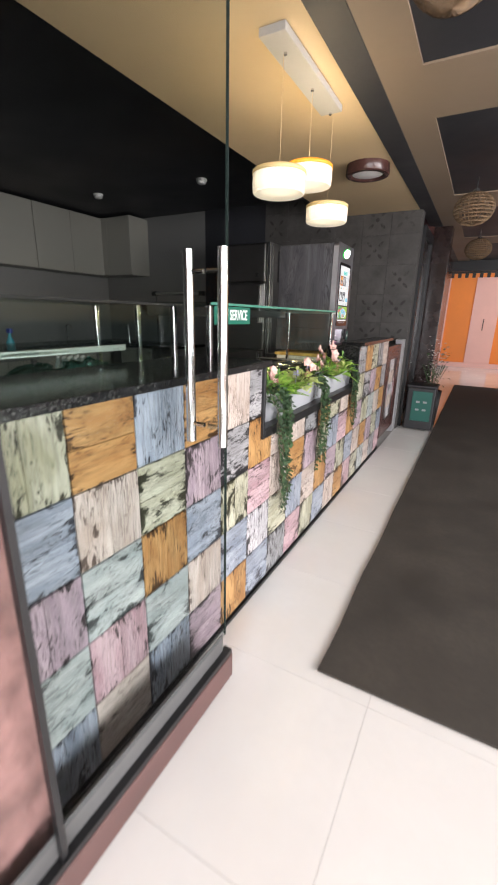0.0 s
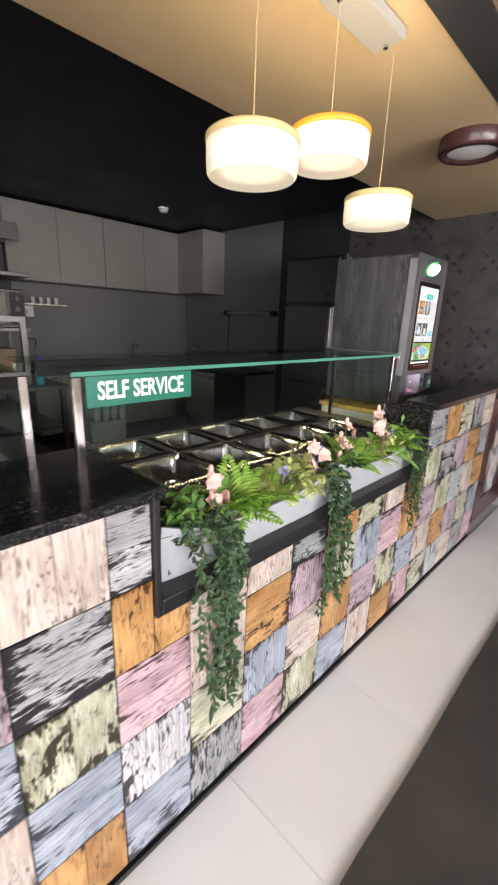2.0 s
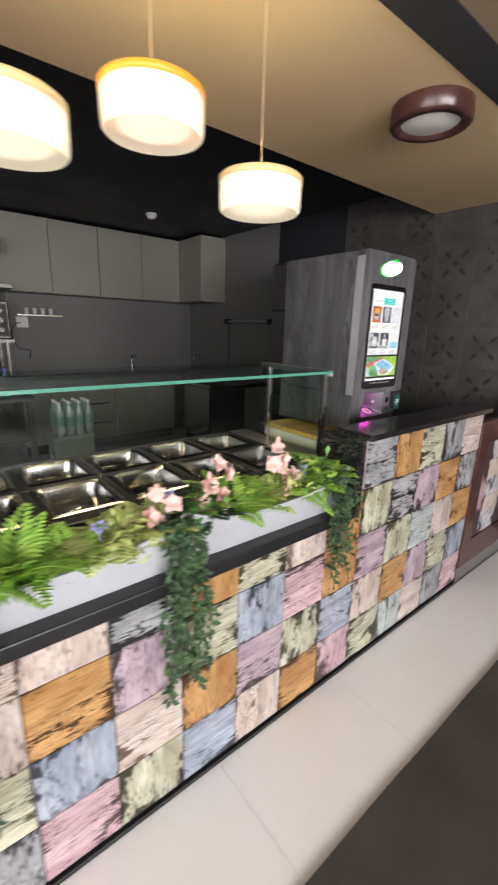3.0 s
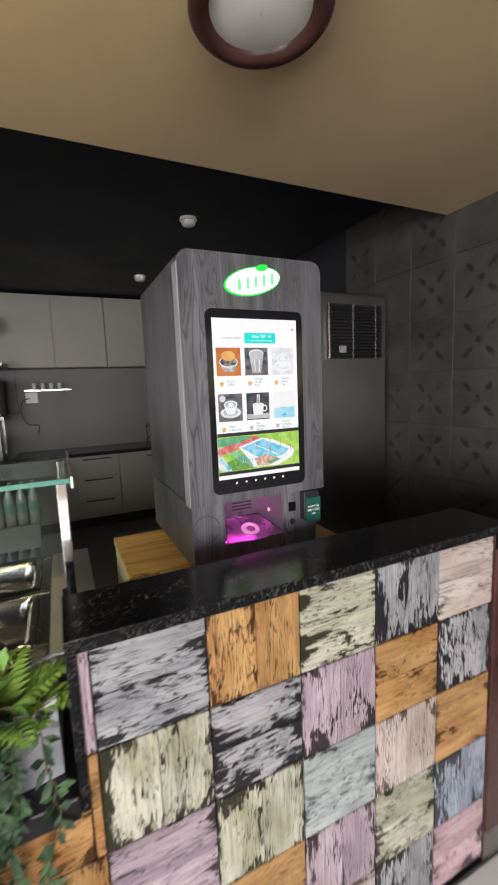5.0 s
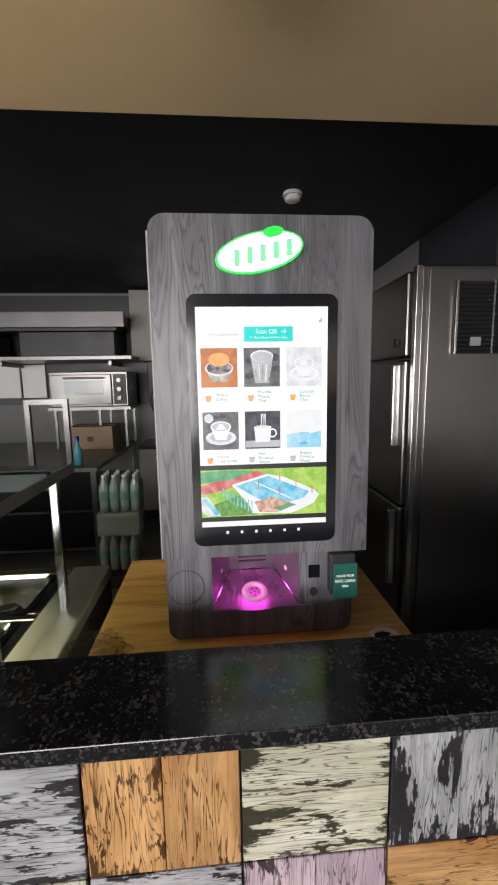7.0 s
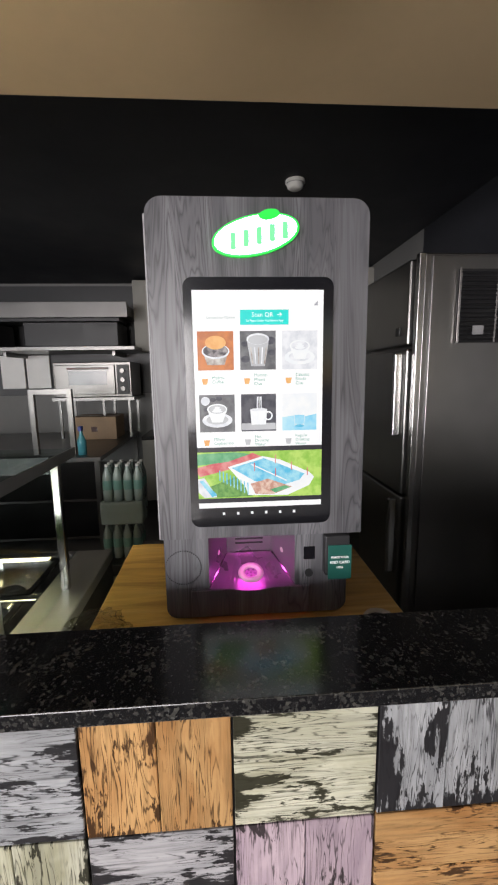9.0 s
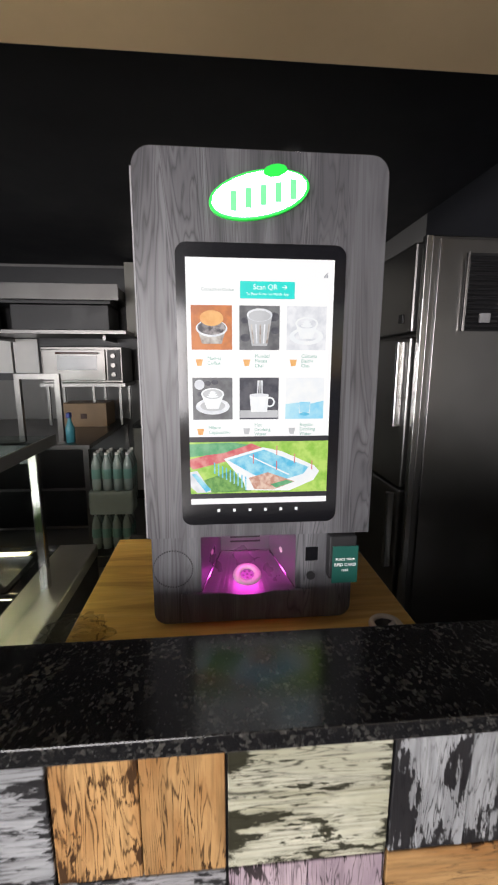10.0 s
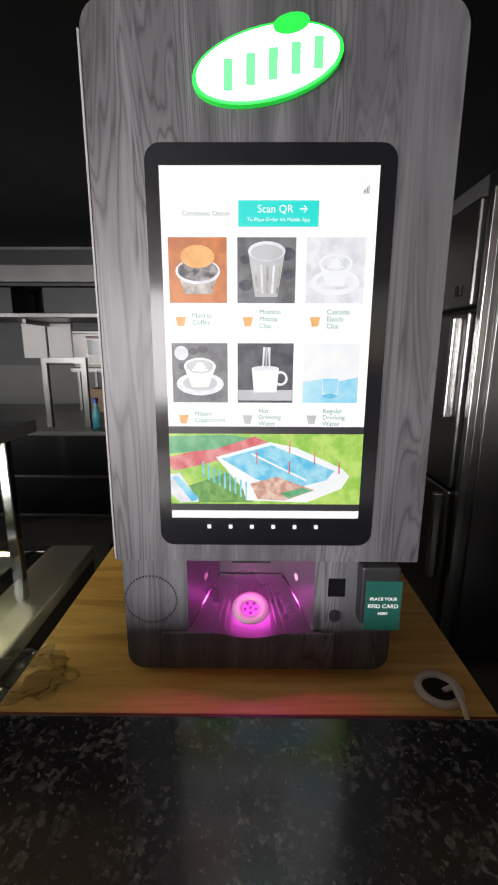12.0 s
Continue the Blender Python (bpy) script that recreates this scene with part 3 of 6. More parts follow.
def ivy(y, spread, drop, strands):
    th = thing("trailing_plant", (-0.79, y, 0.90), "dark green trailing artificial vine hanging over the counter front", "plant", "trailing plants on the counter")
    for s in range(strands):
        p = Vector((-0.85, y + RNG.uniform(-spread, spread), 0.90))
        yy = p.y + RNG.uniform(-0.5, 0.5) * spread
        end = drop + RNG.random() ** 0.8 * (0.80 - drop) * (0.95 if s > 2 else 0.2 * s)
        pts = [p, Vector((-0.785, (p.y + yy) / 2, 0.935)), Vector((-0.735, yy, 0.86))]
        while pts[-1].z > end:
            l = pts[-1]
            pts.append(Vector((min(-0.70, max(-0.738, l.x + RNG.uniform(-0.006, 0.007))), l.y + RNG.uniform(-0.011, 0.011), l.z - 0.026)))
        bm = bmesh.new()
        for a, b in zip(pts, pts[1:]):
            tube(bm, a, b, 0.0014, 4)
        part("stem", bm, M_STEM, th)
        bm = bmesh.new()
        for a, b in zip(pts, pts[1:]):
            k = max(2, int((b - a).length / 0.008))
            for i in range(k):
                c = a.lerp(b, i / k)
                way = Vector((RNG.uniform(0.05, 0.9), RNG.uniform(-1, 1), RNG.uniform(-1.0, 0.35)))
                leaf(bm, c, way, Vector((1, 0, 0.5)), RNG.uniform(0.018, 0.034), RNG.uniform(0.010, 0.016), 0.3)
        part("foliage", bm, M_IVY, th)


for y, s, m, l in ((2.64, 0.15, M_IVY, "dark green artificial fern in the planter"), (2.80, 0.19, M_FERN, "bright green artificial fern in the planter"),
                   (2.93, 0.14, M_FERN, "bright green artificial fern in the planter"), (3.05, 0.17, M_FERNL, "pale yellow-green artificial fern in the planter"),
                   (3.17, 0.14, M_FERNL, "pale yellow-green artificial fern in the planter"), (3.30, 0.15, M_IVY, "dark green artificial fern in the planter"),
                   (3.42, 0.19, M_FERN, "bright green artificial fern in the planter"), (3.56, 0.13, M_FERNL, "pale yellow-green artificial fern in the planter"),
                   (3.70, 0.17, M_FERN, "bright green artificial fern in the planter"), (3.84, 0.18, M_FERN, "bright green artificial fern in the planter")):
    fern(Vector((-0.855, y, 0.868)), s * 1.02, m, l)
for y, z in ((2.70, 1.00), (2.74, 0.96), (3.16, 0.99), (3.36, 1.04), (3.33, 0.99), (3.60, 1.06), (3.63, 0.98)):
    blossom((-0.835, y, z), (-0.86, y + 0.02, 0.84))
for p in ((-0.83, 3.0, 0.955), (-0.82, 3.72, 0.965), (-0.83, 3.67, 0.95), (-0.84, 3.2, 0.98)):
    lilac(p)


def leafy_spray(y, spread, count, material, label):
    """Short stems of broad pointed leaves rising from the planter and drooping over its rim."""
    th = thing("leafy_plant", (-0.85, y, 0.845), label, "plant", "artificial plants in the planters")
    for k in range(count):
        base = Vector((-0.86, y + RNG.uniform(-spread, spread) * 0.5, 0.845))
        tip = base + Vector((RNG.uniform(-0.02, 0.12), RNG.uniform(-spread, spread), RNG.uniform(0.03, 0.15)))
        mid = (base + tip) / 2 + Vector((0, 0, 0.05))
        stem, foliage = bmesh.new(), bmesh.new()
        pts = [base.lerp(mid, u / 4).lerp(mid.lerp(tip, u / 4), u / 4) for u in range(5)]
        for a, b in zip(pts, pts[1:]):
            tube(stem, a, b, 0.0016, 5)
            for q in range(3):
                way = Vector((RNG.uniform(-0.3, 1.0), RNG.uniform(-1, 1), RNG.uniform(-0.5, 0.7)))
                leaf(foliage, a.lerp(b, q / 3), way, Vector((0.3, 0, 1)), RNG.uniform(0.03, 0.055), RNG.uniform(0.014, 0.024), 0.4)
        part("stem", stem, M_STEM, th)
        part("foliage", foliage, material, th)


M_BROAD = leaf_mat("mid_green_leaves", (0.05, 0.14, 0.025), (0.16, 0.32, 0.06))
for y, spread, count, material, label in (
        (2.62, 0.09, 12, M_BROAD, "dark broad-leaved artificial plant beside the hanging vine"),
        (3.06, 0.09, 10, M_FERNL, "pale yellow-green broad-leaved artificial plant"),
        (3.30, 0.09, 10, M_BROAD, "dark broad-leaved artificial plant behind pink blossoms"),
        (3.66, 0.08, 8, M_FERNL, "pale yellow-green broad-leaved artificial plant"),
        (3.82, 0.10, 14, M_BROAD, "dark broad-leaved artificial plant at the planter end"),
        (3.78, 0.09, 8, M_FERN, "bright green broad-leaved artificial plant at the planter end")):
    leafy_spray(y, spread, count, material, label)
ivy(2.66, 0.075, 0.35, 16)
ivy(3.20, 0.05, 0.40, 13)
ivy(3.86, 0.06, 0.52, 15)

# ---- gate between counter and tiled wall ----


def gate():
    th = thing("gate", (-0.77, 5.4, 0.1), "dark brown half-height swing gate with tiled panel", "gate")
    y0, y1 = 5.0325, 5.72
    for a, b in ((y0, y0 + 0.12), (y1 - 0.14, y1)):
        part("stile", B(-0.79, -0.75, a, b, 0.10, 0.99, bevel=0.004), M_DARKBROWN, th)
    part("rail", B(-0.789, -0.751, y0 + 0.12, y1 - 0.14, 0.86, 0.99), M_DARKBROWN, th)
    part("rail", B(-0.789, -0.751, y0 + 0.12, y1 - 0.14, 0.10, 0.26), M_DARKBROWN, th)
    pan = part("panel", B(-0.776, -0.765, y0 + 0.12, y1 - 0.14, 0.26, 0.86), M_BLACK, th)
    ya, yb = y0 + 0.122, y1 - 0.142
    spans = [(ya, ya + 0.085, 0.262, 0.858, "P"), (yb - 0.085, yb, 0.262, 0.858, "P")]
    spans += [(ya + 0.087, yb - 0.087, 0.262 + j * 0.1195, 0.379 + j * 0.1195, "C" if j % 2 else "W") for j in range(5)]
    for a, b, z0, z1, code in spans:
        w, h = (b - a) / 2, (z1 - z0) / 2
        tile = part("tile", B(-0.003, 0.003, -w, w, -h, h, bevel=0.001, seg=1), TILE[code], pan)
        tile.location = (-0.762, (a + b) / 2, (z0 + z1) / 2)
    post = part("gate_post", B(-0.83, -0.75, 5.80, YW, 0, 1.03, bevel=0.004), M_GREYPL)
    tagged(post, "light grey post beside the swing gate", "post")


gate()

# ---- vending machine ----


def screen_panel(kiosk):
    XS = -1.0575
    part("bezel", rounded_plate(bmesh.new(), -1.068, XS, 4.343, 4.623, 1.174, 1.651, 0.018), M_BEZEL, kiosk, "black glossy touchscreen bezel")
    scr = part("screen", B(XS, XS + 0.001, 4.359, 4.604, 1.213, 1.628), M_SCREEN, kiosk, "bright white menu screen")
    X = XS + 0.0012
    y0, W, zt, Hh = 4.359, 0.245, 1.628, 0.415

    def rect(name, u0, u1, v0, v1, mat, lift=0.0, label=""):
        return part(name, B(X + lift, X + lift + 0.0004, y0 + W * u0, y0 + W * u1, zt - Hh * v1, zt - Hh * v0), mat, scr, label)

    def put(text, u, v, size, mat, align="LEFT", lift=0.0010):
        return words("lettering", text, size, (X + lift, y0 + W * u, zt - Hh * v), mat, scr, align=align, depth=0.0001)

    rect("button", 0.36, 0.73, 0.085, 0.150, M_TEAL, 0, "teal button")
    put("Scan QR", 0.53, 0.107, 0.0115, M_SCRTEXT, "CENTER")
    words("arrow", "\u2192", 0.012, (X + 0.001, y0 + W * 0.66, zt - Hh * 0.107), M_SCRTEXT, scr)
    put("To Place Order Via Mobile App", 0.545, 0.133, 0.0055, M_SCRTEXT, "CENTER")
    put("Contactless Option", 0.10, 0.118, 0.0068, M_SCRGREY)
    for k in range(4):
        rect("signal_bar", 0.93 + k * 0.007, 0.934 + k * 0.007, 0.060 - k * 0.004, 0.068, M_SCRDARK)
    names = ["Madras\nCoffee", "Mumbai\nMasala\nChai", "Calcutta\nElaichi\nChai", "Milano\nCappuccino", "Hot\nDrinking\nWater", "Regular\nDrinking\nWater"]
    pics = [M_PIC_ORANGE, M_PIC_GREY, M_PIC_PALE, M_PIC_GREY, M_PIC_DARK, M_PIC_WHITE]
    for k in range(6):
        c, r = k % 3, k // 3
        u0, v0 = 0.03 + c * 0.325, 0.177 + r * 0.283
        u1, v1 = u0 + 0.275, v0 + 0.172
        rect("picture", u0, u1, v0, v1, pics[k])
        cy, cz = y0 + W * (u0 + 0.1375), zt - Hh * (v0 + 0.086)

        def disc(name, dy, dz, a, b, mat, lift, cy=cy, cz=cz):
            d = bmesh.new()
            d.faces.new([d.verts.new((X + 0.0005 + lift * 0.0001, cy + dy + a * math.cos(w * 0.2618), cz + dz + b * math.sin(w * 0.2618))) for w in range(24)])
            part(name, d, mat, scr)

        def poly(name, pts, mat, lift, cy=cy, cz=cz):
            d = bmesh.new()
            d.faces.new([d.verts.new((X + 0.0005 + lift * 0.0001, cy + a, cz + b)) for a, b in pts])
            part(name, d, mat, scr)

        if k == 0:
            poly("bowl", ((-0.016, -0.026), (0.016, -0.026), (0.024, -0.002), (-0.024, -0.002)), M_PIC_STEEL, 1)
            disc("bowl_rim", 0, -0.001, 0.026, 0.014, M_PIC_PALE, 2)
            disc("bowl_inside", 0, 0.000, 0.0235, 0.0115, M_PIC_CUPDARK, 3)
            poly("tumbler", ((-0.015, -0.008), (0.015, -0.008), (0.018, 0.014), (-0.018, 0.014)), M_PIC_CUPDARK, 4)
            disc("drink", 0, 0.015, 0.0195, 0.0125, M_PIC_CREMA, 5)
        elif k == 1:
            for dy, dz, r in ((-0.024, -0.016, 0.008), (0.026, -0.004, 0.007), (0.024, 0.018, 0.009), (-0.025, 0.012, 0.006)):
                disc("bean", dy, dz, r, r * 0.8, M_PIC_DARK, 0.5)
            poly("glass", ((-0.013, -0.029), (0.013, -0.029), (0.021, 0.020), (-0.021, 0.020)), M_PIC_GREYLITE, 1)
            for q in range(5):
                c = -0.0125 + q * 0.0062
                poly("flute", ((c * 0.9, -0.025), (c * 0.9 + 0.0025, -0.025), (c * 1.2 + 0.0025, 0.006), (c * 1.2, 0.006)), M_PIC_PALE if q % 2 else M_PIC_STEEL, 2)
            disc("glass_rim", 0, 0.021, 0.0215, 0.0105, M_PIC_PALE, 3)
            disc("drink", 0, 0.0195, 0.0185, 0.0085, M_PIC_GREYLITE, 4)
        elif k in (2, 3):
            pale = k == 2
            disc("saucer", 0, -0.013, 0.029, 0.014, M_PIC_WHITE if pale else M_PIC_PALE, 1)
            disc("saucer_well", 0, -0.012, 0.021, 0.009, M_PIC_PALE if pale else M_PIC_GREYLITE, 2)
            poly("cup", ((-0.010, -0.017), (0.010, -0.017), (0.019, 0.007), (-0.019, 0.007)), M_PIC_WHITE, 3)
            disc("cup_rim", 0, 0.008, 0.0195, 0.0105, M_PIC_WHITE, 4)
            disc("drink", 0, 0.008, 0.0165, 0.0082, M_PIC_PALE if pale else M_PIC_GREYLITE, 5)
            for q in range(3):
                disc("foam_leaf", 0, 0.004 + q * 0.0035, 0.010 - q * 0.0025, 0.0022, M_PIC_WHITE, 6 + q)
            if not pale:
                disc("badge", -0.022, 0.024, 0.0085, 0.0085, M_PIC_PALE, 1)
                for dy, dz in ((-0.02, 0.008), (-0.008, 0.026), (0.004, 0.028)):
                    disc("bean", dy, dz, 0.006, 0.004, M_PIC_DARK, 1)
        elif k == 4:
            poly("table", ((-0.033, -0.033), (0.033, -0.033), (0.033, -0.020), (-0.033, -0.020)), M_PIC_GREYLITE, 1)
            loop = bmesh.new()
            lathe(loop, [(0.006, 0), (0.009, 0)], (X + 0.0006, cy + 0.0185, cz - 0.006), 18, "x")
            part("cup_handle", loop, M_PIC_WHITE, scr)
            poly("mug", ((-0.014, -0.023), (0.014, -0.023), (0.0165, 0.006), (-0.0165, 0.006)), M_PIC_WHITE, 2)
            disc("mug_rim", 0, 0.006, 0.0165, 0.003, M_PIC_PALE, 3)
            for q in range(3):
                poly("steam", ((-0.004 + q * 0.004, 0.007), (-0.002 + q * 0.004, 0.007), (0.0 + q * 0.003, 0.031), (-0.003 + q * 0.003, 0.031)), M_PIC_GREYLITE if q % 2 else M_PIC_PALE, 3)
        else:
            poly("water", ((-0.0335, -0.0355), (0.0335, -0.0355), (0.0335, -0.004), (0.012, -0.009), (-0.012, -0.007), (-0.0335, -0.010)), M_PIC_BLUE, 1)
            poly("glass", ((-0.009, -0.028), (0.009, -0.028), (0.012, 0.022), (-0.012, 0.022)), M_PIC_WHITE, 2)
            poly("glass_water", ((-0.0085, -0.024), (0.0085, -0.024), (0.0098, -0.006), (-0.0098, -0.006)), M_PIC_BLUE, 3)
            disc("glass_foot", 0, -0.027, 0.009, 0.003, M_PIC_BLUEC, 4)
        cupi = bmesh.new()
        cv = v1 + 0.046
        vs = [cupi.verts.new((X + 0.0006, y0 + W * (u0 + a), zt - Hh * (cv + b))) for a, b in ((0.035, 0.018), (0.065, 0.018), (0.075, -0.008), (0.025, -0.008))]
        cupi.faces.new(vs)
        if k not in (4, 5):
            part("cup_icon", cupi, M_PIC_CREMA, scr)
        else:
            part("cup_icon", cupi, M_PIC_GREYLITE, scr)
        put(names[k], u0 + 0.105, v1 + 0.044, 0.0080, M_SCRGREEN)
    # clip playing in the lower part of the screen
    rect("divider", 0.0, 1.0, 0.705, 0.727, M_SCRBLACK)
    rect("clip", 0.0, 1.0, 0.727, 0.952, M_PIC_GRASS, 0, "picture of a sports ground")
    shapes = (
        ("lawn", M_PIC_DARKGRASS, ((0.06, 0.90), (0.30, 0.85), (0.44, 0.945), (0.14, 0.948)), 1),
        ("court", M_PIC_RED, ((0.0, 0.83), (0.0, 0.80), (0.44, 0.735), (0.52, 0.755), (0.30, 0.805), (0.02, 0.845)), 1),
        ("court", M_PIC_GREENC, ((0.0, 0.79), (0.0, 0.735), (0.30, 0.73), (0.42, 0.74), (0.24, 0.775)), 2),
        ("wall", M_PIC_WHITE, ((0.24, 0.80), (0.52, 0.752), (0.66, 0.77), (0.90, 0.835), (0.94, 0.86), (0.90, 0.90), (0.72, 0.946), (0.40, 0.94), (0.38, 0.90)), 2),
        ("court", M_PIC_BLUEC, ((0.27, 0.805), (0.53, 0.762), (0.86, 0.842), (0.82, 0.872), (0.62, 0.905), (0.45, 0.87)), 3),
        ("court_line", M_PIC_WHITE, ((0.42, 0.79), (0.43, 0.787), (0.72, 0.872), (0.71, 0.876)), 4),
        ("terrace", M_PIC_BRICK, ((0.42, 0.885), (0.56, 0.862), (0.76, 0.905), (0.60, 0.94), (0.46, 0.935)), 4),
        ("lawn", M_PIC_GREENC, ((0.58, 0.915), (0.70, 0.897), (0.75, 0.907), (0.62, 0.932)), 5),
        ("path", M_PIC_PALE, ((0.0, 0.855), (0.05, 0.85), (0.15, 0.945), (0.05, 0.948), (0.0, 0.92)), 3),
        ("stand", M_PIC_BLUEC, ((0.01, 0.865), (0.04, 0.862), (0.15, 0.935), (0.11, 0.945)), 4),
    )
    for name, mat, pts, lift in shapes:
        bm = bmesh.new()
        bm.faces.new([bm.verts.new((X + 0.0005 + 0.0001 * lift, y0 + W * u, zt - Hh * v)) for u, v in pts])
        part(name, bm, mat, scr)
    for q in range(9):
        u = 0.17 + q * 0.028
        rect("post", u, u + 0.009, 0.815 + q * 0.008, 0.865 + q * 0.009, M_PIC_BLUEC, 0.0007)
    for u, v in ((0.62, 0.765), (0.75, 0.80), (0.88, 0.83), (0.45, 0.80), (0.62, 0.83)):
        rect("post", u, u + 0.007, v - 0.018, v + 0.022, M_PIC_RED, 0.0009)
    rect("strip", 0.0, 1.0, 0.952, 0.974, M_SCRBLACK, 0.0002)
    for k in range(6):
        rect("nav_icon", 0.19 + k * 0.115, 0.21 + k * 0.115, 1.022, 1.035, M_SCREEN, 0.0007)


def screen_mat(name, color, strength=1.0):
    m = glow(name, color, SCREEN * strength)
    m.node_tree.nodes["Principled BSDF"].inputs["Base Color"].default_value = (0.004, 0.004, 0.005, 1)
    return m


M_SCREEN = screen_mat("screen_white", (1.0, 0.99, 0.99))
M_SCRTEXT = screen_mat("screen_text_white", (1, 1, 1))
M_SCRGREY = screen_mat("screen_text_grey", (0.30, 0.40, 0.38))
M_SCRDARK = screen_mat("screen_icon_grey", (0.25, 0.25, 0.30))
M_SCRGREEN = screen_mat("screen_text_green", (0.16, 0.42, 0.34))
M_SCRBLACK = glow("screen_black", (0.01, 0.01, 0.014), 0.5)


def picture_mat(name, a, b, scale=60.0):
    n = Net(name, 0.4)
    c = n.ramp(n.noise(n.coords(), scale, 4.0), [(0.38, a), (0.62, b)])
    n.color((0.004, 0.004, 0.005, 1))
    n.put(n.bsdf, "Emission Color", c)
    n.put(n.bsdf, "Emission Strength", SCREEN * 0.95)
    return n.mat


M_PIC_ORANGE = picture_mat("picture_orange", (0.72, 0.22, 0.04), (0.55, 0.15, 0.03))
M_PIC_CUPDARK = picture_mat("picture_cup_steel", (0.05, 0.04, 0.05), (0.45, 0.40, 0.40), 90)
M_PIC_CREMA = picture_mat("picture_crema", (0.85, 0.36, 0.08), (0.95, 0.50, 0.16))
M_PIC_GREY = picture_mat("picture_grey", (0.10, 0.10, 0.11), (0.20, 0.20, 0.21), 45)
M_PIC_GREYLITE = picture_mat("picture_grey_light", (0.52, 0.52, 0.54), (0.62, 0.62, 0.64), 25)
M_PIC_PALE = picture_mat("picture_pale", (0.74, 0.75, 0.80), (0.93, 0.93, 0.96), 55)
M_PIC_DARK = picture_mat("picture_dark", (0.03, 0.03, 0.05), (0.09, 0.09, 0.11))
M_PIC_BLUE = picture_mat("picture_blue", (0.22, 0.68, 0.95), (0.55, 0.86, 0.98), 25)
M_PIC_WHITE = picture_mat("picture_white", (0.93, 0.95, 0.98), (1.0, 1.0, 1.0), 40)
M_PIC_STEEL = picture_mat("picture_steel", (0.30, 0.22, 0.18), (0.70, 0.66, 0.62), 70)
M_PIC_GRASS = picture_mat("picture_grass", (0.30, 0.60, 0.06), (0.55, 0.78, 0.16), 60)
M_PIC_BLUEC = picture_mat("picture_court_blue", (0.10, 0.55, 0.82), (0.40, 0.78, 0.92))
M_PIC_RED = picture_mat("picture_court_red", (0.70, 0.10, 0.12), (0.80, 0.30, 0.28))
M_PIC_DARKGRASS = picture_mat("picture_lawn", (0.10, 0.30, 0.05), (0.22, 0.46, 0.10), 120)
M_PIC_BRICK = picture_mat("picture_terrace", (0.62, 0.30, 0.22), (0.85, 0.62, 0.50), 120)
M_PIC_GREENC = picture_mat("picture_court_green", (0.08, 0.38, 0.16), (0.20, 0.52, 0.26))
M_LOGO = glow("lit_logo_white", (0.92, 0.96, 1.0), LOGO)
M_LOGOG = glow("lit_logo_green", (0.01, 0.50, 0.04), 0.85)
M_EMBAR = glow("lit_bar_green", (0.10, 0.70, 0.18), 1.2)
M_PINKGLOW = glow("magenta_led", (1.0, 0.07, 0.72), 30.0)


def ellipse(bm, x, cy, cz, a, b, tilt, depth, n=40, inner=0.0):
    t = radians(tilt)
    ring = []
    for i in range(n):
        w = 2 * math.pi * i / n
        p, q = a * math.cos(w), b * math.sin(w)
        ring.append((cy + p * math.cos(t) - q * math.sin(t), cz + p * math.sin(t) + q * math.cos(t)))
    f = [bm.verts.new((x + depth, y, z)) for y, z in ring]
    g = [bm.verts.new((x, y, z)) for y, z in ring]
    bm.faces.new(f)
    for i in range(n):
        bm.faces.new((f[i], g[i], g[(i + 1) % n], f[(i + 1) % n]))
    return bm


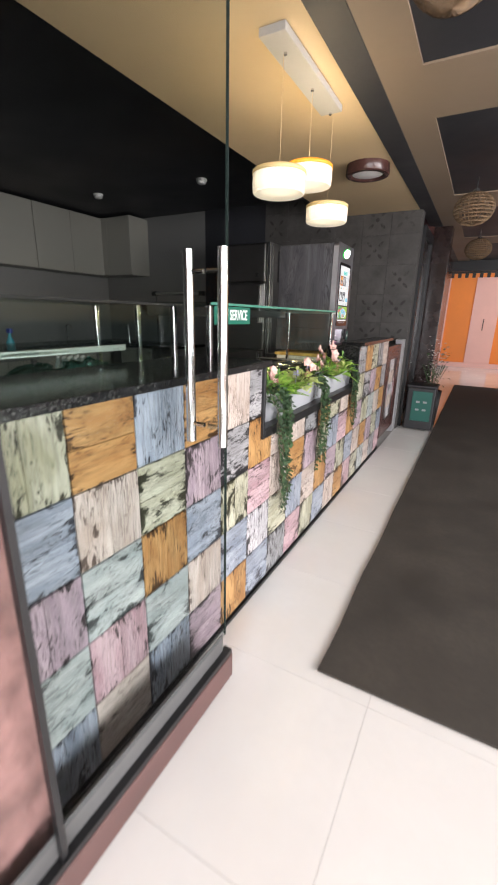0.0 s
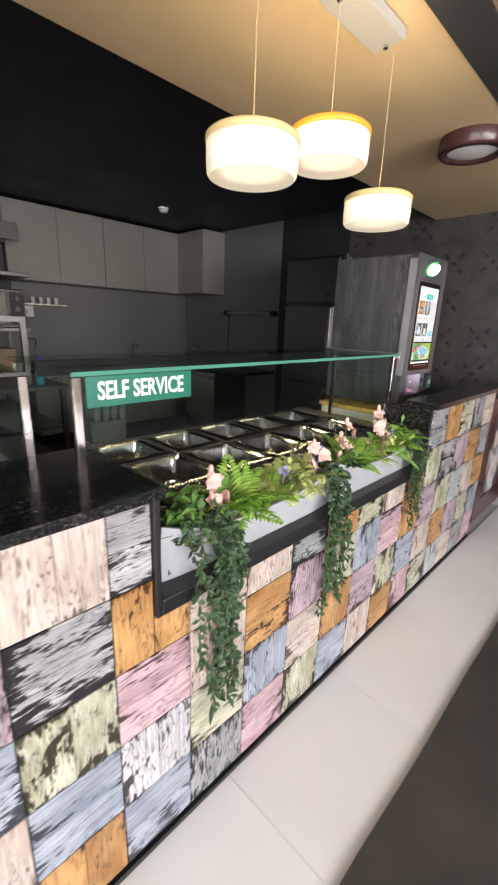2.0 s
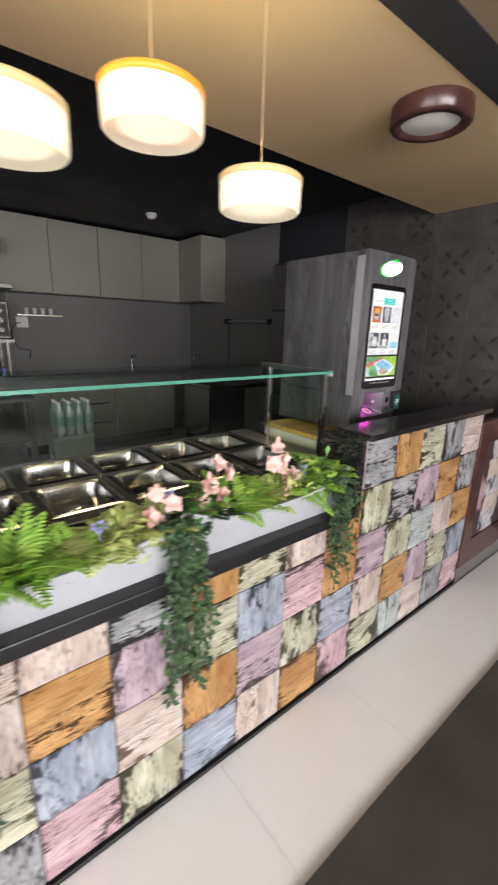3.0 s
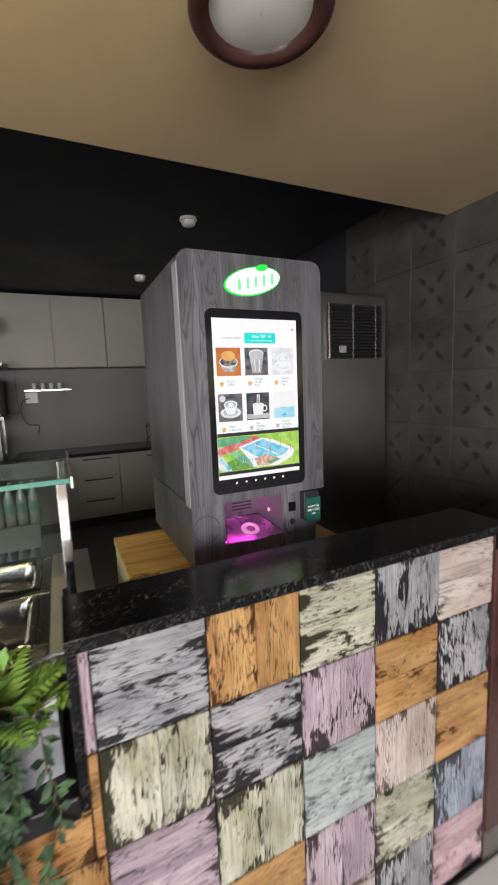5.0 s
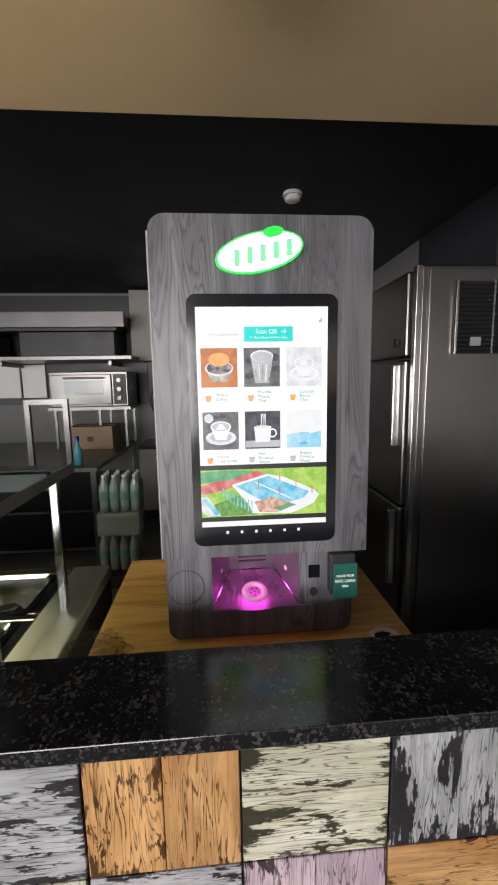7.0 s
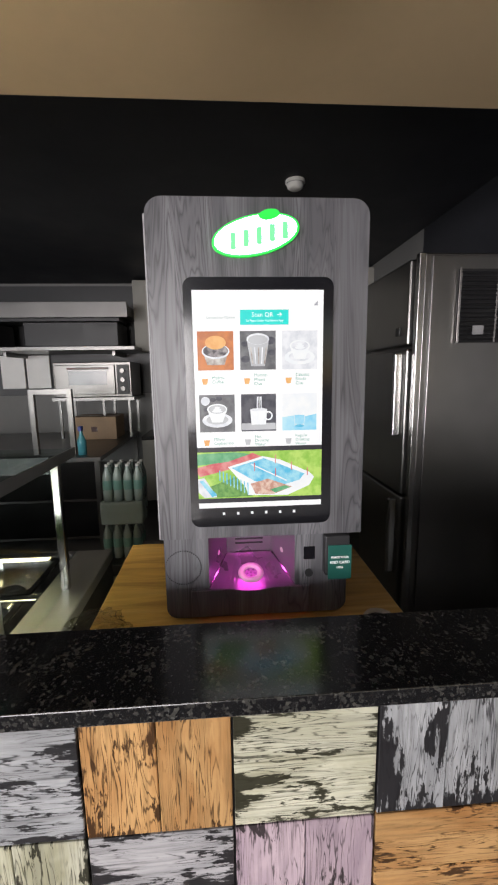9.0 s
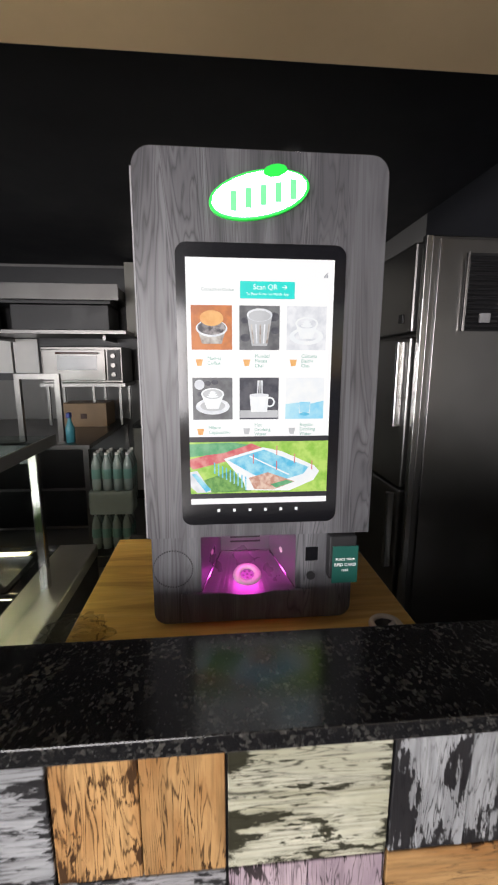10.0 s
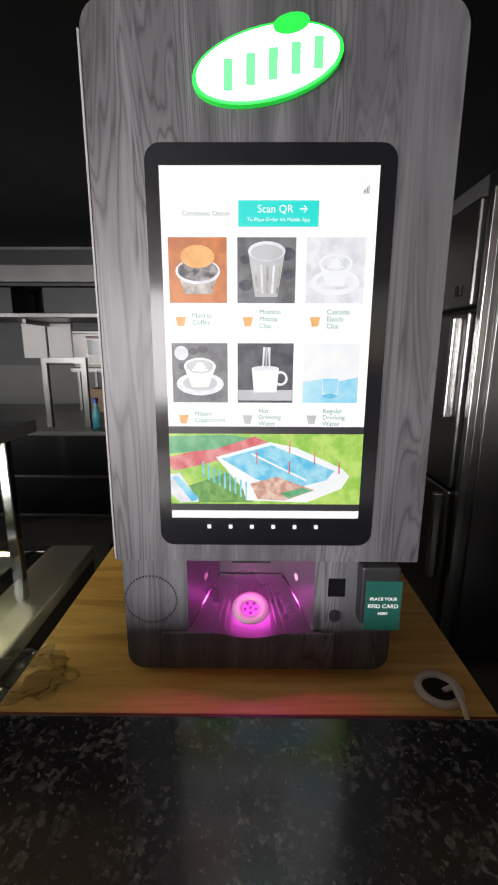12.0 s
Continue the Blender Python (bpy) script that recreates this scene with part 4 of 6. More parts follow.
def vending_machine():
    th = thing("vending_machine", (-1.3, 4.476, 0.9625), "tall hot drinks vending machine in grey wood laminate with lit touchscreen", "vending machine")
    # upper front panel, a little wider than the base and rounded at the top
    part("front_panel", rounded_plate(bmesh.new(), -1.098, -1.062, 4.280, 4.690, 1.148, 1.788, 0.030, corners="0011"), M_KIOSK, th)
    part("body", B(-1.555, -1.098, 4.286, 4.684, 1.1485, 1.782, bevel=0.006), M_KIOSK, th, "grey wood-grain laminate cabinet")
    part("lower_body", B(-1.555, -1.165, 4.286, 4.664, 0.973, 1.1485), M_KIOSK, th)
    part("lower_side", B(-1.165, -1.098, 4.286, 4.300, 0.973, 1.1485), M_KIOSK, th)
    part("lower_side", B(-1.165, -1.098, 4.650, 4.664, 0.973, 1.1485), M_KIOSK, th)
    part("lower_floor", B(-1.165, -1.098, 4.300, 4.650, 0.973, 1.003), M_KIOSK, th)
    part("edge_trim", B(-1.101, -1.0605, 4.2775, 4.2799, 1.15, 1.758), M_GREYPL, th, "pale metal edge strip")
    # base with the cup recess
    y0, y1 = 4.284, 4.664
    part("base_front", rounded_plate(bmesh.new(), -1.098, -1.070, y0, 4.374, 0.970, 1.1475, 0.024, corners="1000"), M_KIOSK, th)
    part("base_front", rounded_plate(bmesh.new(), -1.098, -1.070, 4.553, y1, 0.970, 1.1475, 0.024, corners="0100"), M_KIOSK, th)
    part("base_front", B(-1.098, -1.070, 4.374, 4.553, 0.970, 1.020), M_KIOSK, th)
    part("drip_door", B(-1.070, -1.064, 4.336, 4.584, 0.974, 1.034, bevel=0.002), M_KIOSK, th)
    for y in (4.34, 4.60):
        part("foot", tube(bmesh.new(), (-1.13, y, 0.9625), (-1.13, y, 0.974), 0.018, 14), M_PLASTIC, th)
        part("foot", tube(bmesh.new(), (-1.50, y, 0.9625), (-1.50, y, 0.974), 0.018, 14), M_PLASTIC, th)
    # dispensing recess, in steel, lit magenta by small LEDs
    rec = ((-1.0705, 4.3742, 4.5528), (-1.160, 4.412, 4.515))
    for j in (1, 2):
        bm = bmesh.new()
        bm.faces.new([bm.verts.new(p) for p in ((rec[0][0], rec[0][j], 1.034), (rec[1][0], rec[1][j], 1.072), (rec[1][0], rec[1][j], 1.1475), (rec[0][0], rec[0][j], 1.1475))])
        part("recess_side", bm, M_RECESS, th)
    part("recess_back", B(-1.1645, -1.160, 4.410, 4.517, 1.004, 1.1475), M_RECESS, th)
    tray = bmesh.new()
    n = 18
    a = [tray.verts.new((-1.160, 4.412 + 0.103 * i / n, 1.072)) for i in range(n + 1)]
    b = [tray.verts.new((-1.068 + 0.014 * max(0, math.cos(math.pi * (i / n - 0.5) * 1.6)), 4.3735 + 0.180 * i / n, 1.034)) for i in range(n + 1)]
    for i in range(n):
        tray.faces.new((a[i], a[i + 1], b[i + 1], b[i]))
    part("tray", tray, M_RECESS, th, "sloping steel drip tray")
    for ya, yb in ((4.412, 4.3745), (4.515, 4.5525)):
        part("tray_lip", tube(bmesh.new(), (-1.159, ya, 1.073), (-1.071, yb, 1.0355), 0.0016, 6), M_CHROME, th)
    part("tray_lip", tube(bmesh.new(), (-1.158, 4.412, 1.073), (-1.158, 4.515, 1.073), 0.0016, 6), M_CHROME, th)
    tilt = Matrix.Translation((-1.100, 4.463, 1.0495)) @ pose(0, 0, 0, 0, 22, 0)
    ring = lathe(bmesh.new(), [(0.013, 0.0), (0.015, 0.005), (0.026, 0.004), (0.028, 0.0)], n=28)
    ring.transform(tilt)
    part("drain_ring", ring, M_RING, th, smooth=True)
    dr = bmesh.new()
    bmesh.ops.create_circle(dr, cap_ends=True, segments=24, radius=0.0138, matrix=tilt @ Matrix.Translation((0, 0, 0.0012)))
    part("drain", dr, M_RECESS, th)
    for k in range(6):
        hb = bmesh.new()
        r = 0.0085 if k else 0
        bmesh.ops.create_circle(hb, cap_ends=True, segments=10, radius=0.0026, matrix=tilt @ Matrix.Translation((r * math.cos(k * 1.2566), r * math.sin(k * 1.2566), 0.0018)))
        part("drain_hole", hb, M_BLACK, th)
    for j in range(5):
        part("vent_slot", B(-1.1600, -1.1590, 4.432, 4.495, 1.092 + j * 0.010, 1.096 + j * 0.010), M_BLACK, th)
    for y in (4.394, 4.533):
        e = bmesh.new()
        bmesh.ops.create_circle(e, cap_ends=True, segments=14, radius=0.006, matrix=Matrix.Translation((-1.1175, y + (0.0006 if y < 4.4 else -0.0006), 1.092)) @ pose(0, 0, 0, 90, 0, 23 if y > 4.5 else -23))
        part("sensor", e, M_RING, th)
    part("led", B(-1.120, -1.106, 4.42, 4.51, 1.1435, 1.1468), M_PINKGLOW, th, "magenta LED strip")
    part("led", B(-1.150, -1.138, 4.34, 4.60, 0.9665, 0.9690), glow("underglow_red", (1.0, 0.13, 0.05), 8.0), th, "red LED strip")
    # speaker perforation, reader window, button
    for k in range(48):
        w = 2 * math.pi * k / 48
        part("speaker_hole", B(-1.0700, -1.0692, 4.3215 + 0.0365 * math.cos(w) - 0.0012, 4.3215 + 0.0365 * math.cos(w) + 0.0012, 1.083 + 0.0365 * math.sin(w) - 0.0012, 1.083 + 0.0365 * math.sin(w) + 0.0012), M_BLACK, th)
    part("reader_window", B(-1.0702, -1.0688, 4.572, 4.596, 1.090, 1.118, bevel=0.0005), M_BEZEL, th)
    part("button", tube(bmesh.new(), (-1.0702, 4.583, 1.060), (-1.0665, 4.583, 1.060), 0.0085, 20), M_PLASTIC, th)
    hold = part("card_reader", B(-1.085, -1.048, 4.612, 4.664, 1.062, 1.147, bevel=0.003), M_PLASTIC, th)
    part("card_sign", B(-1.0478, -1.0462, 4.618, 4.667, 1.054, 1.128, bevel=0.0006), M_CARDSIGN, hold, "green card sign")
    for t, z, s in (("PLACE YOUR", 1.102, 0.0062), ("RFID CARD", 1.091, 0.0082), ("HERE", 1.080, 0.0056)):
        words("lettering", t, s, (-1.0456, 4.6425, z), M_WHITE, hold, depth=0.0001, bold=0.0002)
    # lit emblem, kept as plain shapes
    em = part("emblem", ellipse(bmesh.new(), -1.062, 4.478, 1.722, 0.081, 0.0345, 12, 0.008), M_LOGOG, th, "lit oval emblem, white with green rim")
    part("emblem_face", ellipse(bmesh.new(), -1.054, 4.478, 1.722, 0.076, 0.0305, 12, 0.003), M_LOGO, em)
    part("emblem_cap", ellipse(bmesh.new(), -1.056, 4.502, 1.755, 0.019, 0.009, 10, 0.006), M_LOGOG, em)
    for k in range(5):
        y = 4.432 + k * 0.0235
        z = 1.712 + (y - 4.478) * 0.21
        part("emblem_bar", B(-1.051, -1.0500, y, y + 0.010, z - 0.007, z + 0.022), M_EMBAR, em)
    screen_panel(th)
    return th


vending_machine()


def board():
    th = thing("wood_board", (-1.25, 4.47, 0.94), "thick oiled wood board under the vending machine", "board")
    part("top", B(-1.49, -1.000, 4.125, 4.79, 0.940, 0.962, bevel=0.002), M_OAK, th)
    part("edge_strip", B(-1.000, -0.996, 4.125, 4.79, 0.938, 0.961), M_BOARDEDGE, th, "red-brown edge strip")
    tb = thing("work_table", (-1.25, 4.47, 0), "dark table under the wood board", "table")
    part("top", B(-1.58, -0.95, 4.14, 4.77, 0.89, 0.9375), M_BLACK, tb)
    for x in (-1.57, -0.962):
        for y in (4.18, 4.74):
            part("leg", B(x - 0.02, x + 0.02, y - 0.02, y + 0.02, 0, 0.89), M_BLACK, tb)
    g = thing("cable_grommet", (-1.04, 4.728, 0.962), "white cable grommet with a pale cable on the board", "grommet")
    rr = lathe(bmesh.new(), [(0.023, 0.0), (0.023, 0.006), (0.030, 0.007), (0.033, 0.003), (0.033, 0.0)], (0, 0, 0), 28)
    rr.transform(Matrix.Translation((-1.04, 4.728, 0.963)))
    part("ring", rr, M_RING, g, smooth=True)
    hole = bmesh.new()
    bmesh.ops.create_circle(hole, cap_ends=True, segments=24, radius=0.023, matrix=Matrix.Translation((-1.04, 4.728, 0.9635)))
    part("hole", hole, M_BLACK, g)
    cb = bmesh.new()
    pts = [Vector(p) for p in ((-1.045, 4.735, 0.957), (-1.03, 4.742, 0.980), (-1.005, 4.745, 0.970), (-0.992, 4.745, 0.960), (-0.990, 4.745, 0.92))]
    for p, q in zip(pts, pts[1:]):
        tube(cb, p, q, 0.0035, 8)
    part("cable", cb, M_RING, g)


board()


def plastic_bag():
    bm = bmesh.new()
    bmesh.ops.create_icosphere(bm, subdivisions=4, radius=1.0)
    for v in bm.verts:
        k = 1 + 0.45 * noise.noise(v.co * 2.3) + 0.22 * noise.noise(v.co * 6.0)
        v.co = Vector((-1.05 + v.co.x * 0.040 * k, 4.145 + v.co.y * 0.055 * k, 0.974 + max(-0.4, v.co.z) * 0.028 * k))
    tagged(part("plastic_bag", bm, M_BAG), "crumpled clear plastic bag beside the wood board", "bag")
    sup = part("side_shelf", B(-1.47, -1.005, 4.127, 4.135, 0.0, 0.9375), M_WHITEPL)
    tagged(sup, "pale laminate side panel under the wood board", "panel")


M_BAG = thin_glass("crumpled_film", (0.86, 0.85, 0.80), 0.6, 3.0)
plastic_bag()

# ---- buffet with sneeze guard ----


def gastronorm(parent, x0, x1, y0, y1):
    """Open steel food pan with a flat rim, sunk walls and a round drain cover."""
    bm = bmesh.new()
    loops = []
    for inset, z, r in ((0.0, 0.922, 0.004), (0.012, 0.924, 0.020), (0.020, 0.916, 0.022), (0.030, 0.868, 0.026)):
        ring = []
        for cx, cy, a0 in ((x0 + inset + r, y0 + inset + r, 180), (x1 - inset - r, y0 + inset + r, 270), (x1 - inset - r, y1 - inset - r, 0), (x0 + inset + r, y1 - inset - r, 90)):
            for k in range(5):
                w = radians(a0 + 22.5 * k)
                ring.append(bm.verts.new((cx + r * math.cos(w), cy + r * math.sin(w), z)))
        loops.append(ring)
    for p, q in zip(loops, loops[1:]):
        for k in range(20):
            bm.faces.new((p[k], p[(k + 1) % 20], q[(k + 1) % 20], q[k]))
    bm.faces.new(loops[-1])
    pan = part("pan", bm, M_PAN, parent, "open steel food pan")
    c = ((x0 + x1) / 2, (y0 + y1) / 2, 0.868)
    part("drain_cover", lathe(bmesh.new(), [(0.045, 0.0), (0.043, 0.006), (0.024, 0.008), (0.018, 0.004), (0.001, 0.004)], c, 24), M_CHROME, pan, smooth=True)


M_PAN = steel("food_pan_steel", 0.17, (0.40, 0.40, 0.385), axis="y")


def buffet():
    th = thing("buffet", (-1.25, 3.25, 0), "stainless heated buffet with a glass sneeze guard", "buffet counter")
    y0, y1 = 2.40, 4.125
    part("body", B(-1.55, -1.0, y0, 4.03, 0.12, 0.855), M_STEEL, th)
    for x0, x1 in ((-1.56, -1.525), (-1.292, -1.263), (-1.005, -0.955)):
        part("deck_rail", B(x0, x1, y0, 3.93, 0.885, 0.921, bevel=0.003), M_PAN, th)
    part("deck_end", B(-1.56, -0.955, 3.931, 4.042, 0.885, 0.921, bevel=0.004), M_STEELH, th, "wide steel end of the deck")
    part("end_panel", B(-1.555, -0.96, 4.0305, 4.040, 0.12, 0.885), M_PLASTIC, th, "dark end panel")
    cells = ((-1.525, -1.292), (-1.263, -1.005))
    for x0, x1 in cells:
        for i in range(7):
            a = y0 + i * 0.2503
            part("deck_bar", B(x0, x1, a, a + 0.028, 0.886, 0.920, bevel=0.003), M_PAN, th)
            if i < 6:
                gastronorm(th, x0 + 0.001, x1 - 0.001, a + 0.029, a + 0.2493)
    for x, y in ((-0.978, 2.42), (-0.985, 3.985), (-1.315, 3.985), (-1.36, 2.42)):
        part("post", B(x - 0.010, x + 0.010, y - 0.010, y + 0.010, 0.855, 1.272, bevel=0.002), M_CHROME, th, "square steel post")
    part("top_shelf", B(-1.40, -0.962, 2.405, 4.002, 1.274, 1.284), M_GLASS, th, "glass top shelf")
    part("shelf_edge", B(-0.9618, -0.9595, 2.405, 4.002, 1.274, 1.284), M_GLASSEDGE, th, "green edge of the glass shelf")
    part("front_pane", B(-0.976, -0.970, 2.44, 3.97, 1.08, 1.272), M_GLASS, th, "front glass pane")
    part("side_pane", B(-1.30, -1.00, 3.982, 3.988, 0.92, 1.272), M_GLASS, th)
    part("light_rail", B(-1.37, -1.34, 2.46, 3.96, 1.245, 1.272, bevel=0.003), M_BLACK, th)
    part("shelf_end", B(-1.40, -0.963, 4.0025, 4.008, 1.262, 1.288, bevel=0.001, seg=1), M_STEELH, th, "steel end strip of the shelf")
    part("rail_lip", B(-1.3395, -1.336, 2.46, 3.96, 1.228, 1.272), M_BLACK, th)
    part("lamp_tube", B(-1.365, -1.345, 2.52, 3.92, 1.239, 1.2448), M_BUFFET, th, "warm strip lamp")
    s = thing("sign", (-0.968, 2.589, 1.235), "green self service sign on the sneeze guard", "sign")
    part("plate", B(-0.9695, -0.9675, 2.440, 2.737, 1.199, 1.271), M_SIGN, s)
    words("lettering", "SELF SERVICE", 0.060, (-0.9668, 2.5885, 1.235), M_WHITE, s, depth=0.0004, bold=0.0012)
    for o in s.children:
        if o.name.startswith("lettering"):
            for v in o.data.vertices:
                v.co.y = 2.5885 + (v.co.y - 2.5885) * 0.70


M_BUFFET = glow("buffet_strip_warm", (1.0, 0.84, 0.50), 42.0)
buffet()


def display_case():
    th = thing("display_case", (-1.3, 1.85, 1.07), "glass display case with steel corner posts on the counter", "display case")
    y0, y1, x0, x1 = 1.05, 2.36, -1.55, -1.09
    part("base", B(x0, x1, y0, y1, 0.95, 1.0), M_STEELH, th)
    part("plinth", B(x0, x1 - 0.02, y0, y1, 0.0, 0.95), M_BLACK, th)
    for x in (x0 + 0.012, x1 - 0.012):
        for y in (y0 + 0.012, y1 - 0.012):
            part("post", B(x - 0.010, x + 0.010, y - 0.010, y + 0.010, 1.0, 1.265, bevel=0.002), M_CHROME, th)
    part("top_pane", B(x0, x1, y0, y1, 1.266, 1.274), M_GLASS, th)
    part("top_edge", B(x1, x1 + 0.002, y0, y1, 1.266, 1.274), M_BLACK, th)
    part("front_pane", B(x1 - 0.009, x1 - 0.003, y0 + 0.024, y1 - 0.024, 1.0, 1.262), M_GLASS, th)
    part("side_pane", B(x0 + 0.03, x1 - 0.03, y1 - 0.009, y1 - 0.003, 1.0, 1.262), M_GLASS, th)
    part("shelf", B(x0 + 0.03, x1 - 0.04, y0 + 0.03, y1 - 0.03, 1.115, 1.121), M_GLASS, th)
    rg = random.Random(21)
    for y in (1.22, 1.42, 1.62, 1.82, 2.0):
        bm = bmesh.new()
        bmesh.ops.create_icosphere(bm, subdivisions=4, radius=1.0)
        for v in bm.verts:
            p = v.co + Vector((y * 7, 0, 0))
            k = 1 + 0.40 * noise.noise(p * 2.0) + 0.24 * noise.noise(p * 5.0) + 0.10 * noise.noise(p * 11.0)
            v.co = Vector((-1.22 + v.co.x * 0.085 * k, y + v.co.y * 0.09 * k, 1.022 + max(-0.35, v.co.z) * 0.055 * k))
        tagged(part("plastic_bag", bm, M_TEALBAG), "crumpled teal tinted plastic bag in the display case", "bag", "bags in the display case")
    part("shelf_lip", B(x1 - 0.045, x1 - 0.040, y0 + 0.03, y1 - 0.25, 1.108, 1.128, bevel=0.001, seg=1), M_STEELH, th, "steel shelf lip")


M_TEALBAG = thin_glass("teal_film", (0.42, 0.66, 0.60), 0.75, 2.2)
display_case()

# ---- pendant lamps and ceiling fittings ----


def pendant(x, y, zb, tint):
    th = thing("pendant_lamp", (x, y, zb), "lit drum pendant lamp with ribbed glass shade and %s rim" % tint, "lamp", "pendant lamps over the counter")
    shade = bmesh.new()
    n = 96
    prof = ((0.110, 0.011), (0.116, 0.018), (0.118, 0.050), (0.117, 0.092), (0.112, 0.098))
    rings = []
    for r, h in prof:
        rings.append([shade.verts.new((x + (r + (0.0018 if i % 2 else 0)) * math.cos(2 * math.pi * i / n), y + (r + (0.0018 if i % 2 else 0)) * math.sin(2 * math.pi * i / n), zb + h)) for i in range(n)])
    for a, b in zip(rings, rings[1:]):
        for i in range(n):
            shade.faces.new((a[i], a[(i + 1) % n], b[(i + 1) % n], b[i]))
    shade.faces.new(rings[0])
    part("shade", shade, M_SHADE, th, "ribbed frosted shade")
    top = lathe(bmesh.new(), [(0.092, 0.102), (0.113, 0.099), (0.118, 0.088), (0.1215, 0.088), (0.121, 0.102), (0.113, 0.108), (0.092, 0.108), (0.092, 0.102)], (x, y, zb), 48)
    part("rim", top, M_RIMO if tint == "orange" else M_RIMG, th, smooth=True)
    core = lathe(bmesh.new(), [(0.002, 0.056), (0.080, 0.056), (0.084, 0.060), (0.084, 0.088), (0.002, 0.088)], (x, y, zb), 32)
    part("lamp_disc", core, M_BULB, th, "white glowing lamp disc")
    # extra glowing disc, added only to brighten the ceiling
    part("uplight", lathe(bmesh.new(), [(0.002, 0.091), (0.078, 0.091), (0.080, 0.0885)], (x, y, zb), 32), M_UPLIGHT, th)
    part("cord", tube(bmesh.new(), (x, y, zb + 0.088), (x, y, ZC - 0.03), 0.0011, 6), M_CREAM, th)


def shade_mat():
    n = Net("ribbed_shade", 0.35, 0, (0.56, 0.53, 0.45))
    n.put(n.bsdf, "Transmission Weight", 0.15)
    n.put(n.bsdf, "Emission Color", (1.0, 0.91, 0.74, 1))
    n.put(n.bsdf, "Emission Strength", 0.30)
    return n.mat


M_SHADE = shade_mat()
M_RIMO = glow("orange_rim", (0.85, 0.33, 0.03), 0.35)
M_RIMG = glow("gold_rim", (0.70, 0.52, 0.24), 0.15)
M_UPLIGHT = glow("added_uplight_warm", (1.0, 0.82, 0.55), 18.0)
M_BULB = glow("lamp_disc_white", (1.0, 0.91, 0.75), BULB)
pendant(-0.925, 2.905, 1.752, "gold")
pendant(-0.915, 3.222, 1.858, "orange")
pendant(-0.925, 3.565, 1.755, "gold")
# canopy white toned to grey, holding the shadow on its underside
M_CANOPY = plain("shaded_white_canopy_paint", (0.40, 0.39, 0.36), 0.5, vary=0.05)
can = thing("lamp_canopy", (-0.915, 3.15, ZC), "long whitish ceiling canopy of the pendant lamps, greyed for shadow", "lamp canopy")
part("plate", B(-0.975, -0.858, 2.77, 3.51, ZC - 0.032, ZC - 0.0005, bevel=0.004), M_CANOPY, can)
for y in (2.905, 3.222, 3.565 - 0.07):
    part("grip", tube(bmesh.new(), (-0.918, y, ZC - 0.04), (-0.918, y, ZC - 0.032), 0.008, 10), M_CHROME, can)

rl = thing("ceiling_light", (-0.95, 4.47, ZC), "round brown ceiling light with white diffuser, switched off", "ceiling light")
part("housing", lathe(bmesh.new(), [(0.155, 0.0), (0.158, -0.062), (0.150, -0.070), (0.118, -0.070), (0.112, -0.055)], (-0.95, 4.47, ZC), 48), M_DARKBROWN, rl, smooth=True)
part("diffuser", lathe(bmesh.new(), [(0.113, -0.056), (0.08, -0.063), (0.002, -0.066)], (-0.95, 4.47, ZC), 40), M_WHITEPL, rl, smooth=True)


def smoke_detector(x, y):
    th = thing("smoke_detector", (x, y, 2.53), "white round smoke detector on the black ceiling", "smoke detector", "smoke detectors")
    part("base", lathe(bmesh.new(), [(0.052, 0), (0.055, -0.014), (0.05, -0.018)], (x, y, 2.53), 28), M_WHITEPL, th, smooth=True)
    part("head", lathe(bmesh.new(), [(0.046, -0.018), (0.043, -0.038), (0.03, -0.046), (0.001, -0.047)], (x, y, 2.53), 28), M_WHITEPL, th, smooth=True)


for p in ((-2.71, 4.85), (-4.11, 4.80)):
    smoke_detector(*p)


def wicker_lamp(x, y, z, r):
    th = thing("wicker_lamp", (x, y, z), "unlit round wicker pendant lamp", "lamp", "wicker lamps of the dining room")
    for k in range(14):
        a = math.pi * k / 14
        bm = bmesh.new()
        prev = None
        for i in range(25):
            w = 2 * math.pi * i / 24
            p = Vector((x + r * math.cos(w) * math.cos(a), y + r * math.cos(w) * math.sin(a), z + 0.8 * r * math.sin(w)))
            if prev is not None:
                tube(bm, prev, p, 0.004, 4)
            prev = p
        part("strand", bm, M_WICKER, th)
    for k in range(-4, 5):
        h = k / 5
        rr = r * math.sqrt(1 - h * h)
        part("band", lathe(bmesh.new(), [(rr, -0.006), (rr + 0.005, 0), (rr, 0.006)], (x, y, z + 0.8 * r * h), 24), M_WICKER, th)
    part("cord", tube(bmesh.new(), (x, y, z + 0.8 * r), (x, y, 2.326), 0.004, 6), M_BLACK, th)
    part("rose", tube(bmesh.new(), (x, y, z + 0.8 * r), (x, y, z + 0.8 * r + 0.02), 0.025, 12), M_BLACK, th)


wicker_lamp(-0.235, 5.12, 2.10, 0.15)
wicker_lamp(-0.23, 7.3, 2.10, 0.15)
wicker_lamp(-0.24, 2.58, 2.20, 0.13)

# ---- kitchen ----


